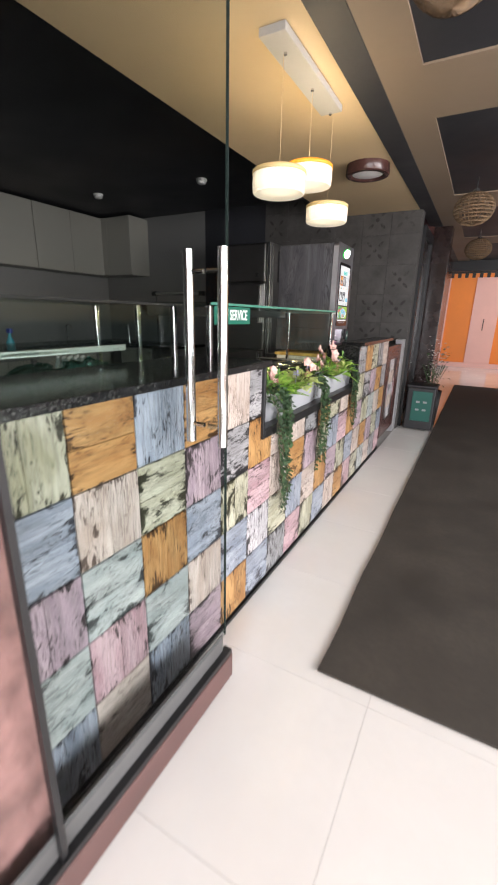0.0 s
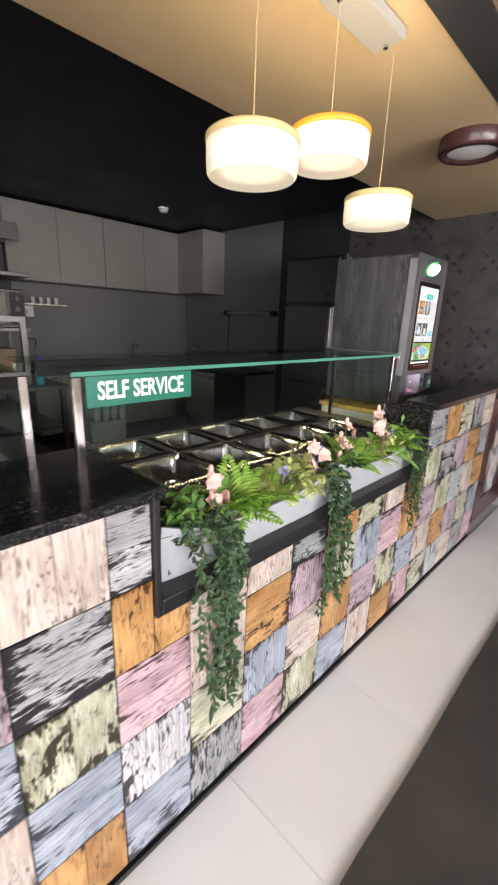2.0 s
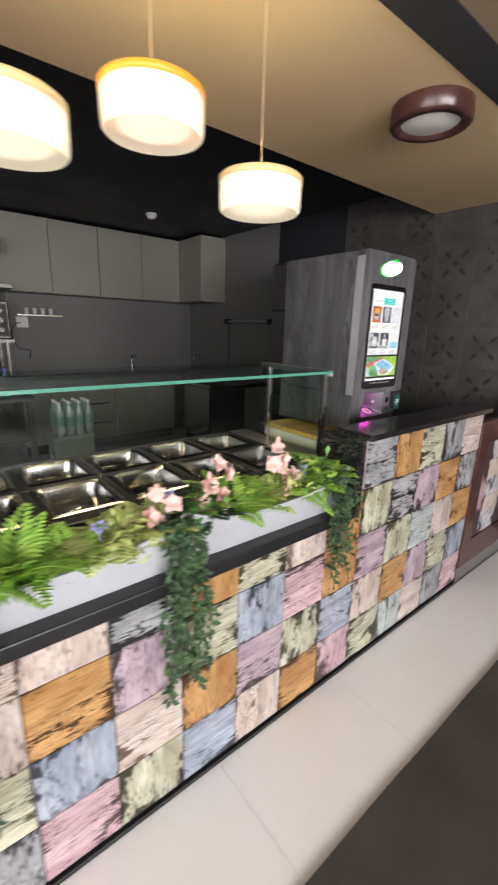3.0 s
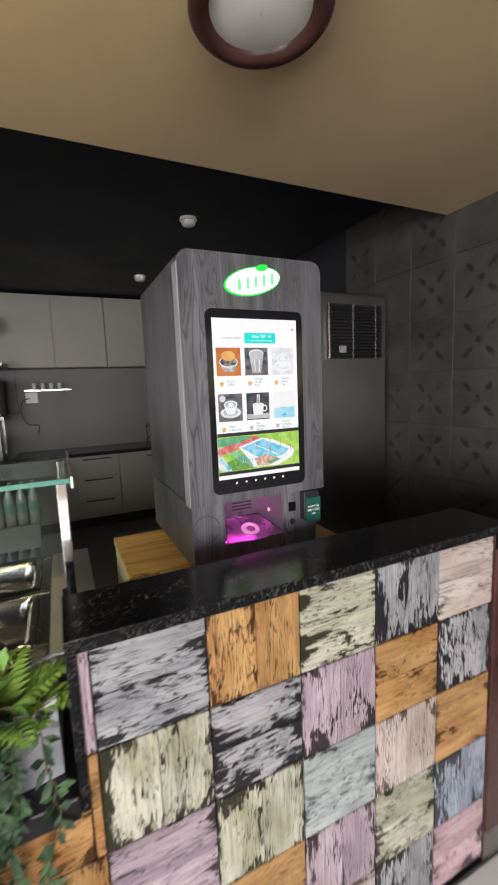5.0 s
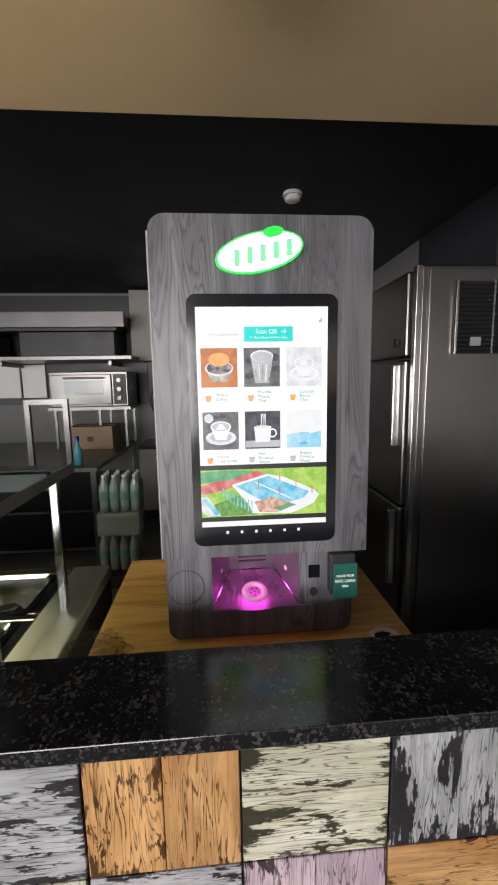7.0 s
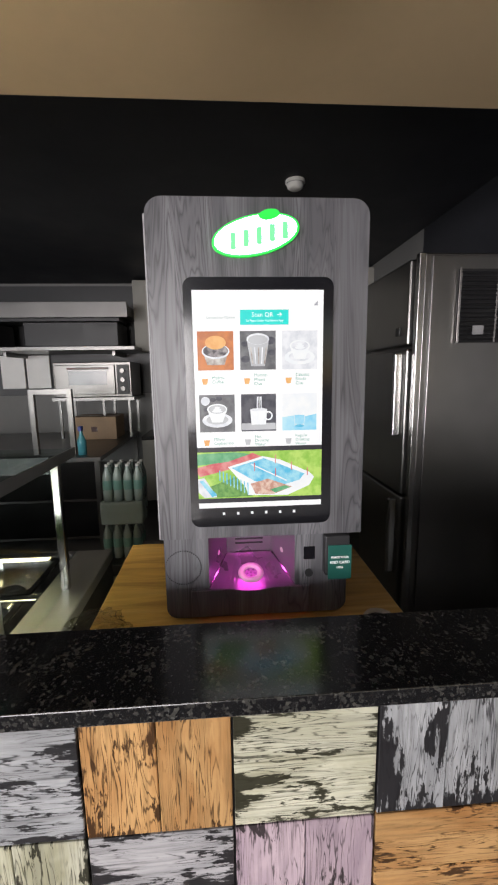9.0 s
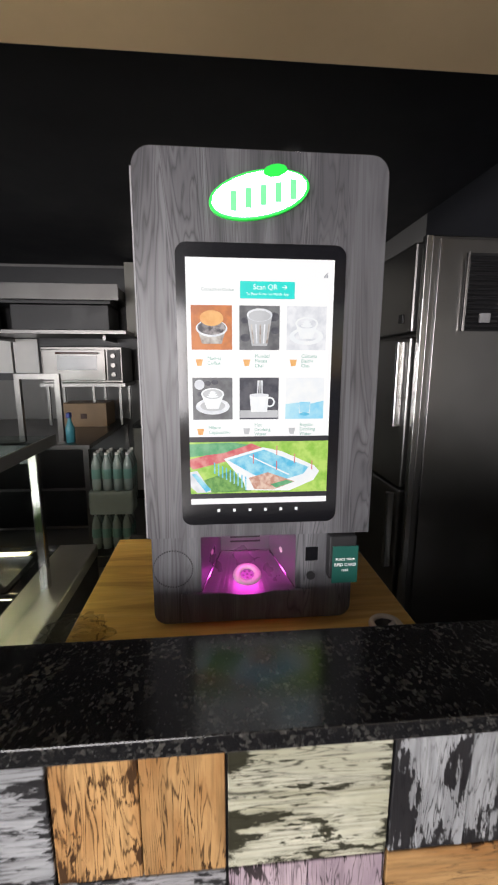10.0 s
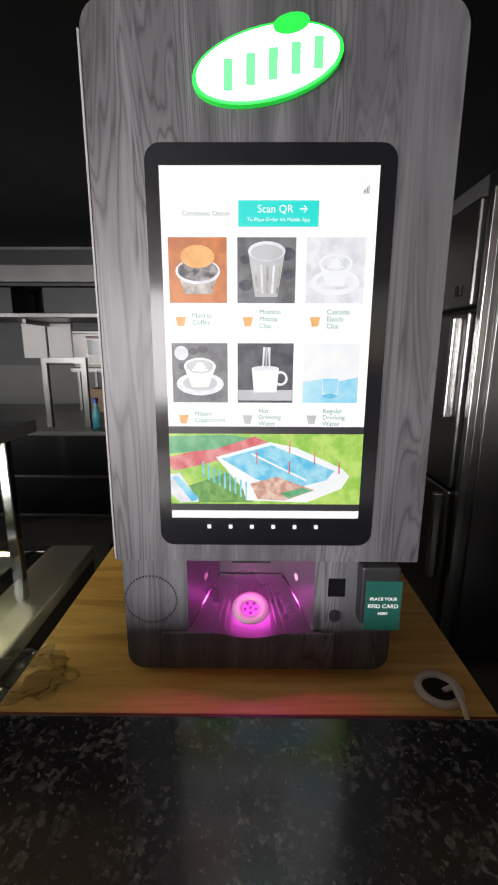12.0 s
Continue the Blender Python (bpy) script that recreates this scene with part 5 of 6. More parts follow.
def upper_cabinet(x0, x1, y0, y1, face, n, label):
    th = thing("wall_cabinet", ((x0 + x1) / 2, (y0 + y1) / 2, 1.752), label, "cabinet", "wall cabinets")
    part("body", B(x0, x1, y0, y1, 1.752, 2.50), M_CABINET, th)
    for i in range(n):
        if face == "x":
            a, b = y0 + (y1 - y0) * i / n, y0 + (y1 - y0) * (i + 1) / n
            part("door", B(x1, x1 + 0.018, a + 0.002, b - 0.002, 1.756, 2.496, bevel=0.002, seg=1), M_CABINET, th)
        else:
            a, b = x0 + (x1 - x0) * i / n, x0 + (x1 - x0) * (i + 1) / n
            part("door", B(a + 0.002, b - 0.002, y0 - 0.018, y0, 1.756, 2.496, bevel=0.002, seg=1), M_CABINET, th)


upper_cabinet(XB + 0.002, -4.97, 3.49, 4.54, "x", 2, "cream laminate wall cabinet with plain doors")
upper_cabinet(XB + 0.002, -4.97, 4.545, 5.60, "x", 2, "cream laminate wall cabinet with plain doors")
upper_cabinet(XB + 0.002, -4.42, 5.605, YW - 0.002, "y", 2, "cream laminate corner wall cabinet")


def base_cabinet(y0, y1, drawers, label):
    th = thing("base_cabinet", (-4.98, (y0 + y1) / 2, 0), label, "cabinet", "base cabinets")
    part("body", B(XB + 0.002, -4.72, y0, y1, 0.12, 0.80), M_CABINET, th)
    part("plinth", B(XB + 0.002, -4.78, y0, y1, 0, 0.12), M_BLACK, th)
    if drawers:
        for k, (a, b) in enumerate(((0.125, 0.34), (0.345, 0.57), (0.575, 0.795))):
            d = part("drawer", B(-4.72, -4.70, y0 + 0.003, y1 - 0.003, a, b, bevel=0.002, seg=1), M_CABINET, th)
            part("handle", B(-4.70, -4.685, y0 + 0.08, y1 - 0.08, b - 0.035, b - 0.022), M_BLACK, d)
    else:
        m = (y0 + y1) / 2
        for a, b in ((y0, m), (m, y1)):
            d = part("door", B(-4.72, -4.70, a + 0.003, b - 0.003, 0.125, 0.795, bevel=0.002, seg=1), M_CABINET, th)
            part("handle", B(-4.70, -4.685, b - 0.10, b - 0.04, 0.74, 0.752), M_BLACK, d)


base_cabinet(3.55, 4.10, False, "cream base cabinet with two doors")
base_cabinet(4.10, 4.55, True, "cream base cabinet with three drawers")
base_cabinet(4.55, 5.35, False, "cream base cabinet with two doors")
wt = part("kitchen_worktop", B(XB + 0.002, -4.68, 3.55, YW - 0.003, 0.802, 0.84, bevel=0.004), M_GRANITE)
tagged(wt, "dark stone worktop on the base cabinets", "worktop")
wt = part("kitchen_worktop", B(-4.68, -3.45, 5.36, YW - 0.003, 0.802, 0.84, bevel=0.004), M_GRANITE)
tagged(wt, "dark stone worktop along the side wall", "worktop")
dw = thing("dishwasher", (-4.2, 5.65, 0), "dark undercounter appliance below the side worktop", "appliance")
part("body", B(-4.55, -3.95, 5.42, YW - 0.01, 0.02, 0.80, bevel=0.004), M_PLASTIC, dw)
part("door", B(-4.54, -3.96, 5.40, 5.42, 0.10, 0.78, bevel=0.003), M_STEEL, dw)
part("handle", tube(bmesh.new(), (-4.50, 5.38, 0.72), (-4.0, 5.38, 0.72), 0.010, 10), M_CHROME, dw)


def tap(x, y, ax, ay):
    th = thing("tap", (x, y, 0.84), "chrome gooseneck kitchen tap", "tap", "kitchen taps")
    bm = bmesh.new()
    pts = [Vector((x, y, 0.84)), Vector((x, y, 1.02))]
    for i in range(9):
        w = math.pi * i / 8
        pts.append(Vector((x + ax * 0.06 * (1 - math.cos(w)), y + ay * 0.06 * (1 - math.cos(w)), 1.02 + 0.06 * math.sin(w))))
    for a, b in zip(pts, pts[1:]):
        tube(bm, a, b, 0.010, 10)
    part("spout", bm, M_CHROME, th)
    part("lever", tube(bmesh.new(), (x, y, 0.90), (x + 0.03 * ay, y + 0.05 * ax, 0.92), 0.007, 8), M_CHROME, th)


tap(-5.1, 4.95, 1, 0)
tap(-4.75, 5.80, 0, -1)
sh = thing("wall_rack", (-5.2, 3.9, 1.5), "narrow wall rack holding small cups", "rack")
part("shelf", B(XB + 0.002, -5.16, 3.68, 4.15, 1.51, 1.525), M_STEEL, sh)
for k in range(4):
    cp = lathe(bmesh.new(), [(0.018, 0), (0.024, 0.07), (0.022, 0.07)], (-5.2, 3.78 + 0.085 * k, 1.526), 14)
    tagged(part("cup", cp, M_WHITEPL, None, smooth=True), "small white cup on the wall rack", "cup", "cups on the rack")
tr = thing("towel_rail", (-4.0, YW - 0.05, 1.52), "black-ended wall rail with a steel bar", "rail")
part("bar", tube(bmesh.new(), (-4.30, YW - 0.05, 1.52), (-3.47, YW - 0.05, 1.52), 0.018, 10), M_STEELH, tr)
for x in (-4.30, -3.47):
    part("bracket", B(x - 0.03, x + 0.03, YW - 0.08, YW, 1.49, 1.55, bevel=0.004), M_BLACK, tr)
part("cord", tube(bmesh.new(), (-4.30, YW - 0.012, 1.49), (-4.30, YW - 0.012, 0.86), 0.005, 6), M_BLACK, tr)


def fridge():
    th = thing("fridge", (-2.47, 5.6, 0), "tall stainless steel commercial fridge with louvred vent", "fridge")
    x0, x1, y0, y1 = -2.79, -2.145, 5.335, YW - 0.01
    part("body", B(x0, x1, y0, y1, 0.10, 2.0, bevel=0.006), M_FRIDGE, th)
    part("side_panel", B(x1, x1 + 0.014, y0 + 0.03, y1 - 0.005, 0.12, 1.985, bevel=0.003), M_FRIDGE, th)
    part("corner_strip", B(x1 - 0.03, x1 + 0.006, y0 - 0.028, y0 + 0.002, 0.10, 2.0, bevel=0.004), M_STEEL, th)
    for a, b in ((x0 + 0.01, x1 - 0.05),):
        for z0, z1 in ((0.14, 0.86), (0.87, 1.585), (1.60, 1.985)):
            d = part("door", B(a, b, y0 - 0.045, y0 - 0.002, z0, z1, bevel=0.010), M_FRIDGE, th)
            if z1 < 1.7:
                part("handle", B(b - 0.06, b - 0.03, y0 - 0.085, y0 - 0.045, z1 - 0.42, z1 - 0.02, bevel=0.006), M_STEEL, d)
            else:
                part("latch", B(b - 0.11, b - 0.07, y0 - 0.055, y0 - 0.045, z0 + 0.05, z0 + 0.09, bevel=0.002), M_PLASTIC, d)
    for x in (x0 + 0.06, x1 - 0.06):
        for y in (y0 + 0.05, y1 - 0.05):
            part("foot", tube(bmesh.new(), (x, y, 0), (x, y, 0.10), 0.022, 12), M_PLASTIC, th)
    v = part("vent", B(x1 + 0.014, x1 + 0.018, 5.485, 5.895, 1.605, 1.928), M_BLACK, th, "black louvred vent")
    for k in range(16):
        s = B(-0.010, 0.010, 5.49, 5.89, -0.0015, 0.0015)
        s.transform(Matrix.Translation((x1 + 0.026, 0, 1.618 + k * 0.0195)) @ pose(0, 0, 0, 0, 35, 0))
        part("slat", s, M_PLASTIC, v)
    for y in (5.487, 5.66, 5.835):
        part("bar", B(x1 + 0.030, x1 + 0.036, y - 0.004, y + 0.004, 1.605, 1.928), M_CHROME, v)
    part("plug", B(x1 + 0.030, x1 + 0.040, 5.555, 5.605, 1.64, 1.68, bevel=0.002), M_GREYPL, v)


fridge()


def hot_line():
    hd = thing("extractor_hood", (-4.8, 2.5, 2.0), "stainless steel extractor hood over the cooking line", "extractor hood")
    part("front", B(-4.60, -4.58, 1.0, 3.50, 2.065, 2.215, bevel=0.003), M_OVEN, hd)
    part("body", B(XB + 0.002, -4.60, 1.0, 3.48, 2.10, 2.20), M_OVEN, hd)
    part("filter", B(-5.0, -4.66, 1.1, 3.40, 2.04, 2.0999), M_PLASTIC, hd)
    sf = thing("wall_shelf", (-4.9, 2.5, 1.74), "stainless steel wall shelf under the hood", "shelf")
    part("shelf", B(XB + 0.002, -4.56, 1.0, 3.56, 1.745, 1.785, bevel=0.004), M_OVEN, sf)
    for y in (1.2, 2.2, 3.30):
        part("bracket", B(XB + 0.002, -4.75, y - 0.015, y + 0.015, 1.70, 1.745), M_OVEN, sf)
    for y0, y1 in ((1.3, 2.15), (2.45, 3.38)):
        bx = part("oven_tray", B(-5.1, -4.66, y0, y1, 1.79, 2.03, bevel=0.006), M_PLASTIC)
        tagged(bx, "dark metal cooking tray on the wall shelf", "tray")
    # panel added to turn this stretch of the back wall black
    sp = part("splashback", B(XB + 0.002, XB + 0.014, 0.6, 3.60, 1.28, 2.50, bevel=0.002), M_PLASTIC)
    tagged(sp, "dark panel added over the black wall behind the cooking line", "splashback")
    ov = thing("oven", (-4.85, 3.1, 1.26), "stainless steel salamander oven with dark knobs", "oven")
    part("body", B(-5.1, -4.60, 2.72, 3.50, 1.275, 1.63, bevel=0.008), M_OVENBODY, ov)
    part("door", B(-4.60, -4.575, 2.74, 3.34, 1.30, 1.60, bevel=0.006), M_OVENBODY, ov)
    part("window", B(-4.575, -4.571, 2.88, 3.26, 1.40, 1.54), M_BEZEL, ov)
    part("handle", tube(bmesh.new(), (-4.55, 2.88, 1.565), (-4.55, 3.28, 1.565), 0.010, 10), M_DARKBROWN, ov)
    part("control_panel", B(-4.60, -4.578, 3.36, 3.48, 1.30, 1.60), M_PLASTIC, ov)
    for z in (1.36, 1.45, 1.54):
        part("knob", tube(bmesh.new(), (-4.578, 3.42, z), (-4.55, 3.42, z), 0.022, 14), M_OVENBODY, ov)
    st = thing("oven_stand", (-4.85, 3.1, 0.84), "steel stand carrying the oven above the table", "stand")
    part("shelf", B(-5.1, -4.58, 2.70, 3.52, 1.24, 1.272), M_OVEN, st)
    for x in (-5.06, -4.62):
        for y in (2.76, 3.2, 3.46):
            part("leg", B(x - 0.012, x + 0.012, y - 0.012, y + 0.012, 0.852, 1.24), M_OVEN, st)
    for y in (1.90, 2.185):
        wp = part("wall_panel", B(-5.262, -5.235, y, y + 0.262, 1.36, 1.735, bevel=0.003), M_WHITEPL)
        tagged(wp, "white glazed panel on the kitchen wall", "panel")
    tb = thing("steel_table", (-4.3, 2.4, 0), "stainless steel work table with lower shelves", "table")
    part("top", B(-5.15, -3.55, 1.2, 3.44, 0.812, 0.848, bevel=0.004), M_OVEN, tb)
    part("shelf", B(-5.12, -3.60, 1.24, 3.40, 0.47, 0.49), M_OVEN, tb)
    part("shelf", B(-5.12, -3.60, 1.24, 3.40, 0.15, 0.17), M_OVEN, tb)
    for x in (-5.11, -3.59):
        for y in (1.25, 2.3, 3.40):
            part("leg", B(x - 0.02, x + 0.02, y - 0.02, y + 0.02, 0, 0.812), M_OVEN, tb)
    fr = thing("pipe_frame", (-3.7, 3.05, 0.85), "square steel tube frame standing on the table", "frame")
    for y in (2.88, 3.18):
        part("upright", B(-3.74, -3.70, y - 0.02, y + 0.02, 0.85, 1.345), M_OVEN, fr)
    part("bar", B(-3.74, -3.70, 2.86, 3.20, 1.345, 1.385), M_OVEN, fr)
    cb = thing("cardboard_box", (-4.5, 3.1, 0.85), "closed brown cardboard box with a printed mark", "box")
    part("carton", B(-4.85, -4.50, 2.90, 3.34, 0.850, 1.08, bevel=0.003), M_CARD, cb)
    part("print", B(-4.50, -4.4990, 3.09, 3.15, 0.93, 0.98), M_DARKBROWN, cb, "dark printed mark")
    part("tape", B(-4.70, -4.65, 2.898, 3.342, 1.0801, 1.0812), M_RING, cb, "pale packing tape")
    sp = thing("spray_bottle", (-3.68, 3.26, 0.85), "clear spray bottle of blue cleaner with blue trigger", "bottle")
    part("bottle", lathe(bmesh.new(), [(0.002, 0.0), (0.034, 0.0), (0.036, 0.11), (0.014, 0.17), (0.013, 0.20)], (-3.68, 3.26, 0.849), 18), plain("blue_cleaner", (0.10, 0.40, 0.50), 0.2), sp, smooth=True)
    part("trigger", B(-3.70, -3.645, 3.245, 3.275, 1.045, 1.085, bevel=0.006), plain("blue_trigger", (0.05, 0.08, 0.42), 0.4), sp)
    sk = thing("wall_socket", (-5.26, 3.75, 1.42), "white wall socket with a plugged-in black cable", "socket")
    part("plate", B(XB + 0.001, XB + 0.016, 3.68, 3.80, 1.38, 1.50, bevel=0.004), M_WHITEPL, sk)
    part("plug", B(XB + 0.016, XB + 0.05, 3.72, 3.76, 1.42, 1.46, bevel=0.004), M_WHITEPL, sk)
    cord = bmesh.new()
    prev = None
    for i in range(25):
        u = i / 24
        p = Vector((XB + 0.04, 3.74 - 0.10 * math.sin(u * 5.2) - 0.06 * u, 1.43 - 0.42 * u + 0.05 * math.sin(u * 9)))
        if prev is not None:
            tube(cord, prev, p, 0.006, 6)
        prev = p
    part("cable", cord, M_PLASTIC, sk)


hot_line()


def bottle_pack(x, y, z):
    th = thing("water_bottle_pack", (x, y, z), "shrink-wrapped pack of clear green-tinted water bottles", "bottle pack", "stacked bottle packs")
    for i in range(3):
        for j in range(4):
            c = (x + i * 0.075, y + j * 0.075, z)
            b = part("bottle", lathe(bmesh.new(), [(0.002, 0.002), (0.034, 0.0), (0.035, 0.06), (0.032, 0.10), (0.035, 0.14), (0.034, 0.19), (0.014, 0.25), (0.013, 0.265)], c, 14), M_WATER, th, smooth=True)
            part("label", lathe(bmesh.new(), [(0.0355, 0.09), (0.0357, 0.16)], c, 14), M_TEALWATER, b)
            part("cap", tube(bmesh.new(), (c[0], c[1], z + 0.262), (c[0], c[1], z + 0.280), 0.014, 10), M_WHITEPL, b)


crate = part("crate", B(-3.56, -3.20, 3.46, 3.82, 0.0, 0.09, bevel=0.006), M_PLASTIC)
tagged(crate, "low dark crate under the bottle packs", "crate")
bottle_pack(-3.50, 3.51, 0.0905)
bottle_pack(-3.45, 3.55, 0.56)


def bottle_wrap(x, y, z):
    """Bundle of crumpled film between two packs."""
    bm = box(bmesh.new(), x - 0.045, x + 0.195, y - 0.045, y + 0.270, z + 0.004, z + 0.188, bevel=0.02, seg=3)
    bmesh.ops.subdivide_edges(bm, edges=bm.edges[:], cuts=5, use_grid_fill=True)
    for v in bm.verts:
        v.co += Vector((0.010, 0.010, 0.006)) * noise.noise(v.co * 22.0)
    tagged(part("film_wrap", bm, M_WATER, None, smooth=True), "crumpled pale film bundle between the bottle packs", "film")


bottle_wrap(-3.47, 3.53, 0.368)

# ---- glass door ----


def glass_door():
    th = thing("glass_door", (-0.61, 1.66, 0), "open frameless glass door with steel bar handle and brown bottom rail", "door")
    y0, y1, x = 1.10, 1.967, -0.617
    part("pane", B(x - 0.004, x + 0.004, y0, y1, 0.20, 2.26), M_GLASSD, th, "clear glass pane")
    part("pane_edge", B(x - 0.004, x + 0.004, y1, y1 + 0.0015, 0.20, 2.26), plain("dark_glass_edge", (0.035, 0.05, 0.045), 0.15), th)
    part("bottom_rail", B(x - 0.018, x + 0.018, y0, y1 + 0.026, 0.015, 0.11, bevel=0.003), M_RAIL, th, "brown bottom rail")
    part("rail_seal", B(x - 0.015, x + 0.015, y0, y1 + 0.024, 0.11, 0.128), M_BLACK, th)
    part("frosted_strip", B(x - 0.0085, x - 0.0065, y0, y1, 0.128, 0.20), M_STRIP, th)
    part("hinge_stile", B(x - 0.008, x + 0.008, 1.318, 1.332, 0.128, 2.26), M_BLACK, th, "dark stile")
    for sx in (-1, 1):
        h = part("handle", tube(bmesh.new(), (x + sx * 0.05, 1.872, 0.905), (x + sx * 0.05, 1.872, 1.385), 0.013, 48), M_CHROME, th, "steel bar handle")
        for z in (0.955, 1.335):
            part("standoff", tube(bmesh.new(), (x + sx * 0.006, 1.872, z), (x + sx * 0.045, 1.872, z), 0.006, 10), M_CHROME, h)


glass_door()
stone_bm = B(-0.80, -0.668, 0.2, 1.343, 0, 2.31)
bmesh.ops.subdivide_edges(stone_bm, edges=stone_bm.edges[:], cuts=70, use_grid_fill=True)
for v in stone_bm.verts:
    if v.co.x > -0.67:
        k = Vector((0, (v.co.y + v.co.z * 0.5) * 6, (v.co.z - v.co.y * 0.6) * 22))
        v.co.x += 0.008 * noise.noise(k) + 0.004 * noise.noise(k * 2.7)
stone = part("stone_pier", stone_bm, M_STONE)
tagged(stone, "rough pink stone pier beside the glass door", "pier")

# ---- end of the room ----


def notice_stand():
    th = thing("waste_bin", (-0.50, 6.05, 0), "black bin with a green printed front near the passage", "bin")
    part("body", B(-0.66, -0.36, 5.99, 6.25, 0.02, 0.50, bevel=0.012), M_PLASTIC, th)
    fr = part("front", B(-0.60, -0.39, 5.982, 5.99, 0.12, 0.46, bevel=0.003), M_CARDSIGN, th, "green printed panel")
    for i in range(2):
        for j in range(2):
            part("print", B(-0.555 + i * 0.075, -0.515 + i * 0.075, 5.979, 5.982, 0.24 + j * 0.09, 0.262 + j * 0.09), M_GREYPL, fr)
    part("lid", B(-0.67, -0.35, 5.98, 6.26, 0.50, 0.53, bevel=0.01), M_PLASTIC, th)


notice_stand()


def passage_door():
    th = thing("passage_door", (-0.73, 6.4, 0), "black framed glass door at the side passage", "door")
    part("stile", B(-0.76, -0.71, 6.12, 6.20, 0, 2.2), M_BLACK, th)
    part("stile", B(-0.76, -0.71, 6.76, 6.84, 0, 2.2), M_BLACK, th)
    part("rail", B(-0.76, -0.71, 6.20, 6.76, 2.1, 2.2), M_BLACK, th)
    part("rail", B(-0.76, -0.71, 6.20, 6.76, 0.0, 0.14), M_BLACK, th)
    part("pane", B(-0.738, -0.732, 6.20, 6.76, 0.14, 2.1), glass_mirror, th, "dark reflecting glass")
    pl = part("pilaster", B(-0.72, -0.52, 6.90, 7.15, 0, 2.66, bevel=0.004), M_PILASTER)
    tagged(pl, "glossy dark brown wood pilaster", "pilaster")


glass_mirror = plain("dark_reflecting_glass", (0.02, 0.018, 0.018), 0.04, vary=0.05, bump=0)
glass_mirror.node_tree.nodes["Principled BSDF"].inputs["Specular IOR Level"].default_value = 1.0
passage_door()


def white_flowers():
    th = thing("potted_flowers", (-0.45, 6.45, 0), "tall pot with pale white artificial flowers", "plant")
    part("pot", lathe(bmesh.new(), [(0.002, 0.0), (0.09, 0.0), (0.12, 0.42), (0.11, 0.42), (0.10, 0.38), (0.002, 0.38)], (-0.45, 6.45, 0), 24), M_PLASTIC, th, smooth=True)
    rg = random.Random(9)
    bm, lf = bmesh.new(), bmesh.new()
    for k in range(90):
        c = Vector((-0.45 + rg.gauss(0, 0.06), 6.45 + rg.gauss(0, 0.06), 0.72 + rg.gauss(0, 0.13)))
        for i in range(5):
            v = Vector((math.cos(i * 1.26), math.sin(i * 1.26), 0.5))
            leaf(bm, c, v, Vector((0, 0, 1)), 0.022, 0.016, 0.4)
        v = Vector((rg.uniform(-1, 1), rg.uniform(-1, 1), rg.uniform(-0.5, 0.8)))
        leaf(lf, c - Vector((0, 0, 0.08)), v, Vector((0, 0, 1)), 0.06, 0.02, 0.3)
    for k in range(12):
        tube(lf, (-0.45, 6.45, 0.38), (-0.45 + rg.gauss(0, 0.07), 6.45 + rg.gauss(0, 0.07), 0.72), 0.003, 5)
    part("blossoms", bm, leaf_mat("white_petals", (0.55, 0.52, 0.50), (0.75, 0.72, 0.70)), th)
    part("foliage", lf, M_IVY, th)


white_flowers()

# ---- tiles, last ----
PATCH = {  # column counted from the machine towards the entrance: five rows from the top
    -2: "CZOBP", -1: "GOCNG", 0: "NMTMC", 1: "OZNOT", 2: "GNMCN", 3: "MOOBP", 4: "PCPNO", 5: "NNBMC", 6: "OONOB",
    7: "GGMCN", 8: "CCOBP", 9: "CCCNG", 10: "ZOPWB", 11: "CZNBO", 12: "OMBCM", 13: "BNOTB", 14: "OCTPC", 15: "NBMTB",
    16: "PNCOG", 17: "CBNPO", 18: "GOMCT", 19: "NPBOC", 20: "CGNTP",
}
PITCH, COL0 = 0.2045, 4.615
CACHE = {}


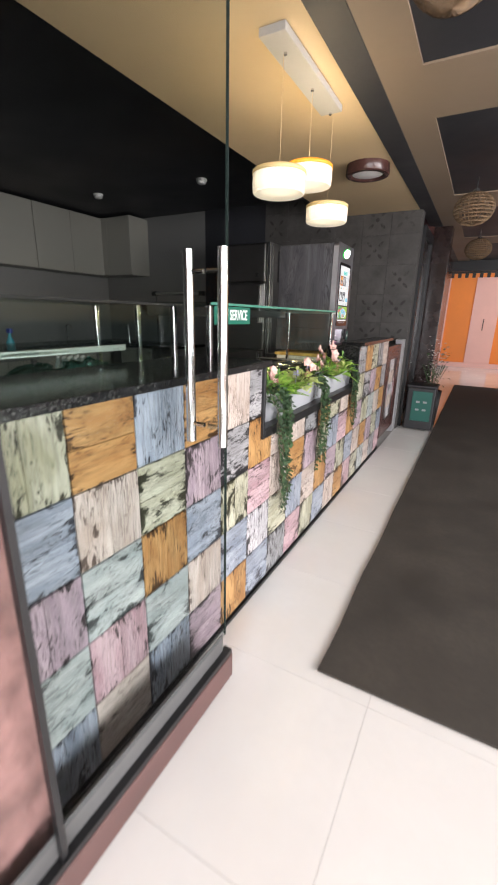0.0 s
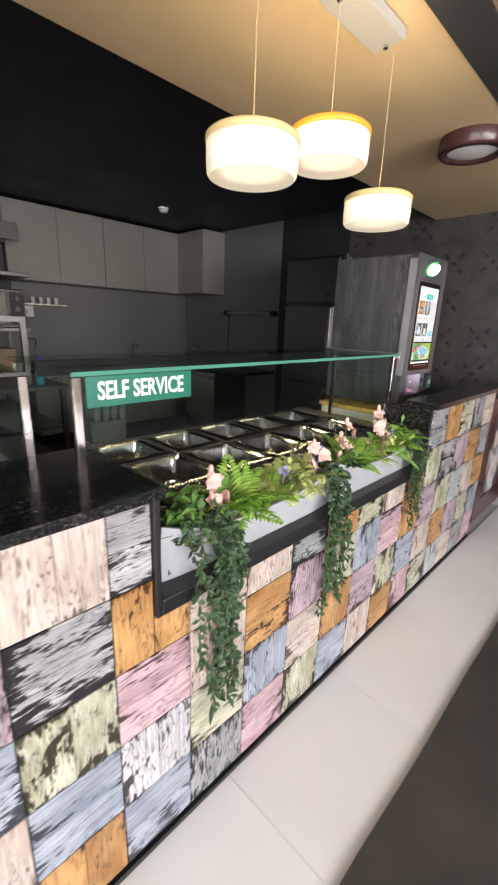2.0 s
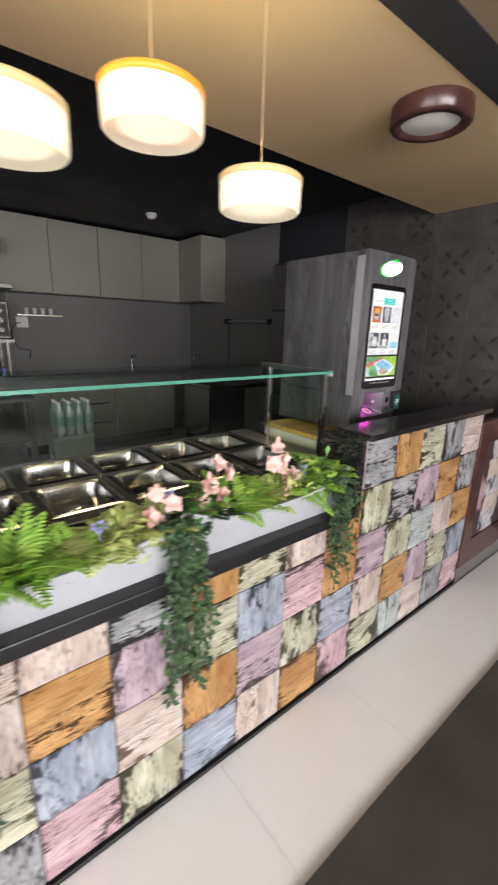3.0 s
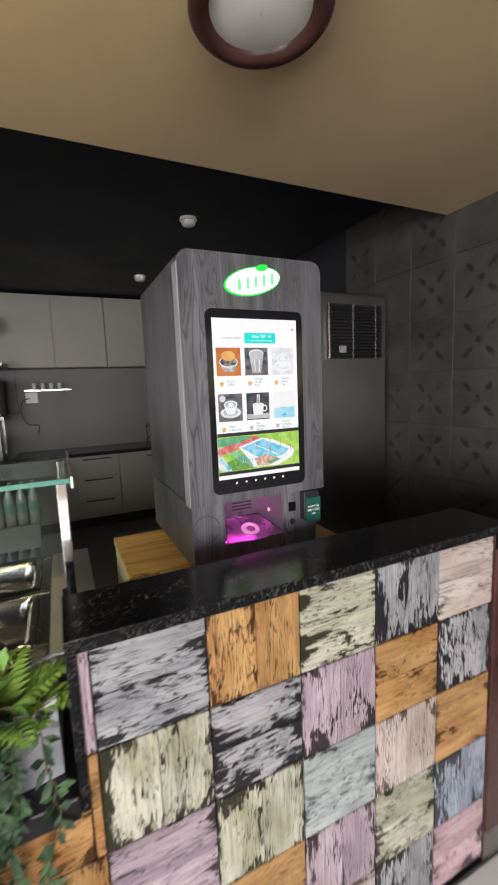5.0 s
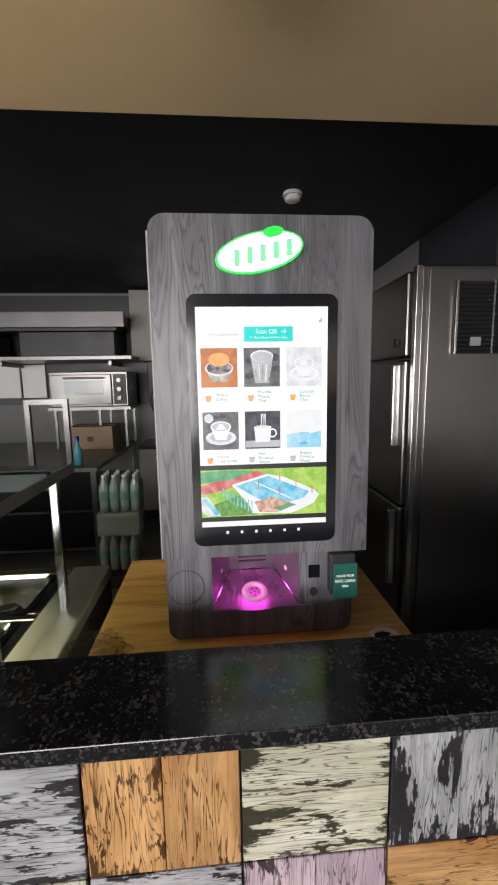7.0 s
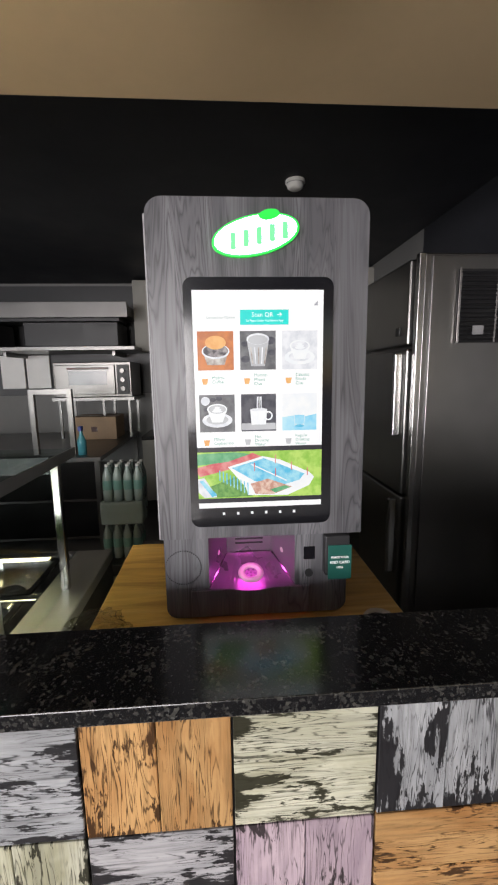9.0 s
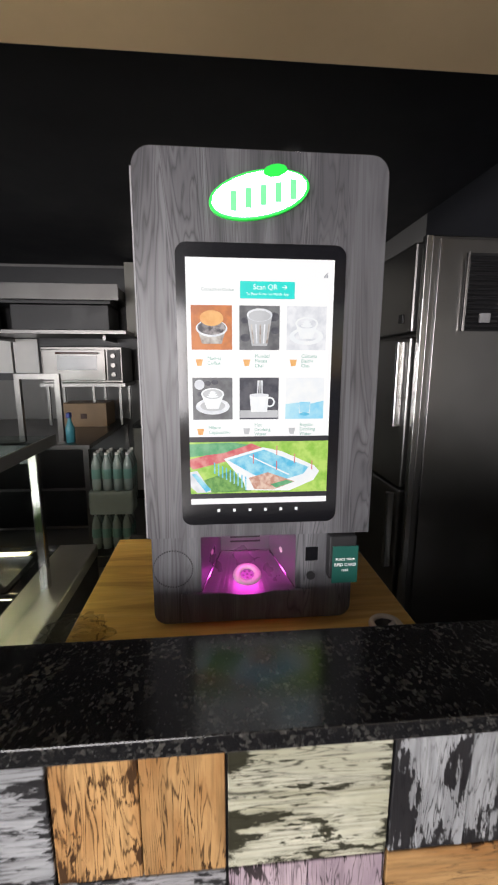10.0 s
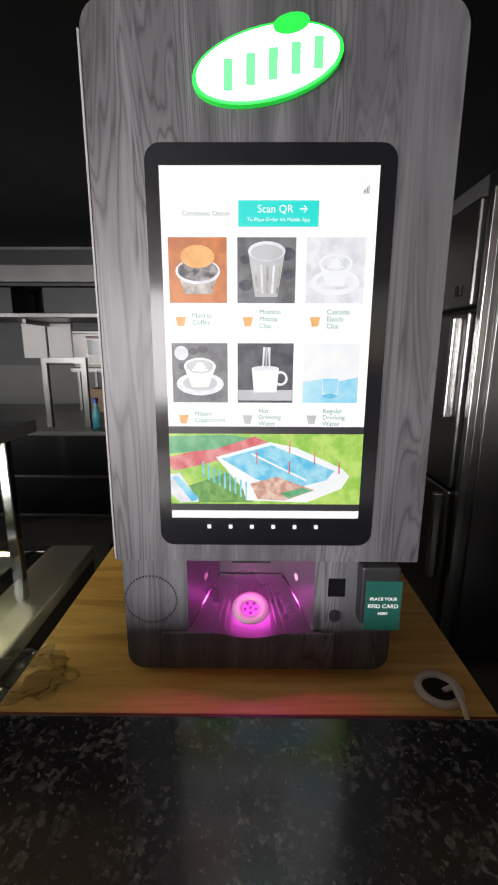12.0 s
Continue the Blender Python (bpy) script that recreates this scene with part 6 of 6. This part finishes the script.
def tile_mesh(w, h, code):
    """A tile of two planks, w across the grain and h along it."""
    key = (round(w, 4), round(h, 4), code)
    if key not in CACHE:
        bm = bmesh.new()
        cut = w / 2 if w > 0.15 else w
        for a, b in ((0, cut), (cut, w)) if w > 0.15 else ((0, w),):
            box(bm, -0.004, 0.004, a - w / 2 + 0.0006, b - w / 2 - 0.0006, -h / 2 + 0.0006, h / 2 - 0.0006, bevel=0.0012, seg=1)
        CACHE[key] = mesh_of("tile", bm, TILE[code])
    return CACHE[key]


def lay_tile(a, b, z0, top, code, level):
    w, h = b - a - 0.002, top - z0 - 0.002
    ob = new("tile", tile_mesh(h, w, code) if level else tile_mesh(w, h, code))
    ob.parent = COUNTER
    ob.matrix_parent_inverse = COUNTER.matrix_basis.inverted()
    ob.matrix_basis = pose(XF - 0.0045, (a + b) / 2, (z0 + top) / 2, 90 if level else 0, 0, 0)


for i, codes in PATCH.items():
    y1 = COL0 - PITCH * i
    y0 = y1 - PITCH
    for r, code in enumerate(codes):
        z1 = ZT - r * 0.2035
        z0 = z1 - 0.2035
        level = (i + r) % 2 == 0
        if y0 < 0.4:
            continue
        if r < 2 and y1 > YN0 and y0 < YN1:
            # columns cut by the planter recess
            low = ZN - 0.043
            if y0 < YN0 - 0.03:
                lay_tile(y0, YN0 - 0.018, z0, z1, code, level)
                if r:
                    lay_tile(YN0 - 0.018, y1, z0, low, code, level)
            elif y1 > YN1 + 0.03:
                lay_tile(YN1 + 0.018, y1, z0, z1, code, level)
                if r:
                    lay_tile(y0, YN1 + 0.018, z0, low, code, level)
            elif r:
                lay_tile(y0, y1, z0, low, code, level)
        else:
            lay_tile(y0, y1, z0, z1, code, level)

FLOOR = bpy.data.objects["floor"]
me = mesh_of("floor_tile", B(-0.2993, 0.2993, -0.2993, 0.2993, -0.004, 0.0, bevel=0.0005, seg=1), M_FLOOR)
for i in range(9):
    for j in range(27):
        ob = new("floor_tile", me)
        ob.parent = FLOOR
        ob.location = (-0.15 - 0.6 + 0.3 + i * 0.6, 2.117 - 3.6 + 0.3 + j * 0.6, 0)

WALLT = bpy.data.objects["wall_tiled"]
me = mesh_of("wall_tile", B(-0.1485, 0.1485, -0.006, 0.0, -0.1485, 0.1485, bevel=0.001, seg=1), M_PTILE)
for i in range(6):
    for j in range(9):
        ob = new("wall_tile", me)
        ob.parent = WALLT
        ob.location = (-0.742 - 0.15 - i * 0.3, YW + 0.007, 0.15 + j * 0.3)
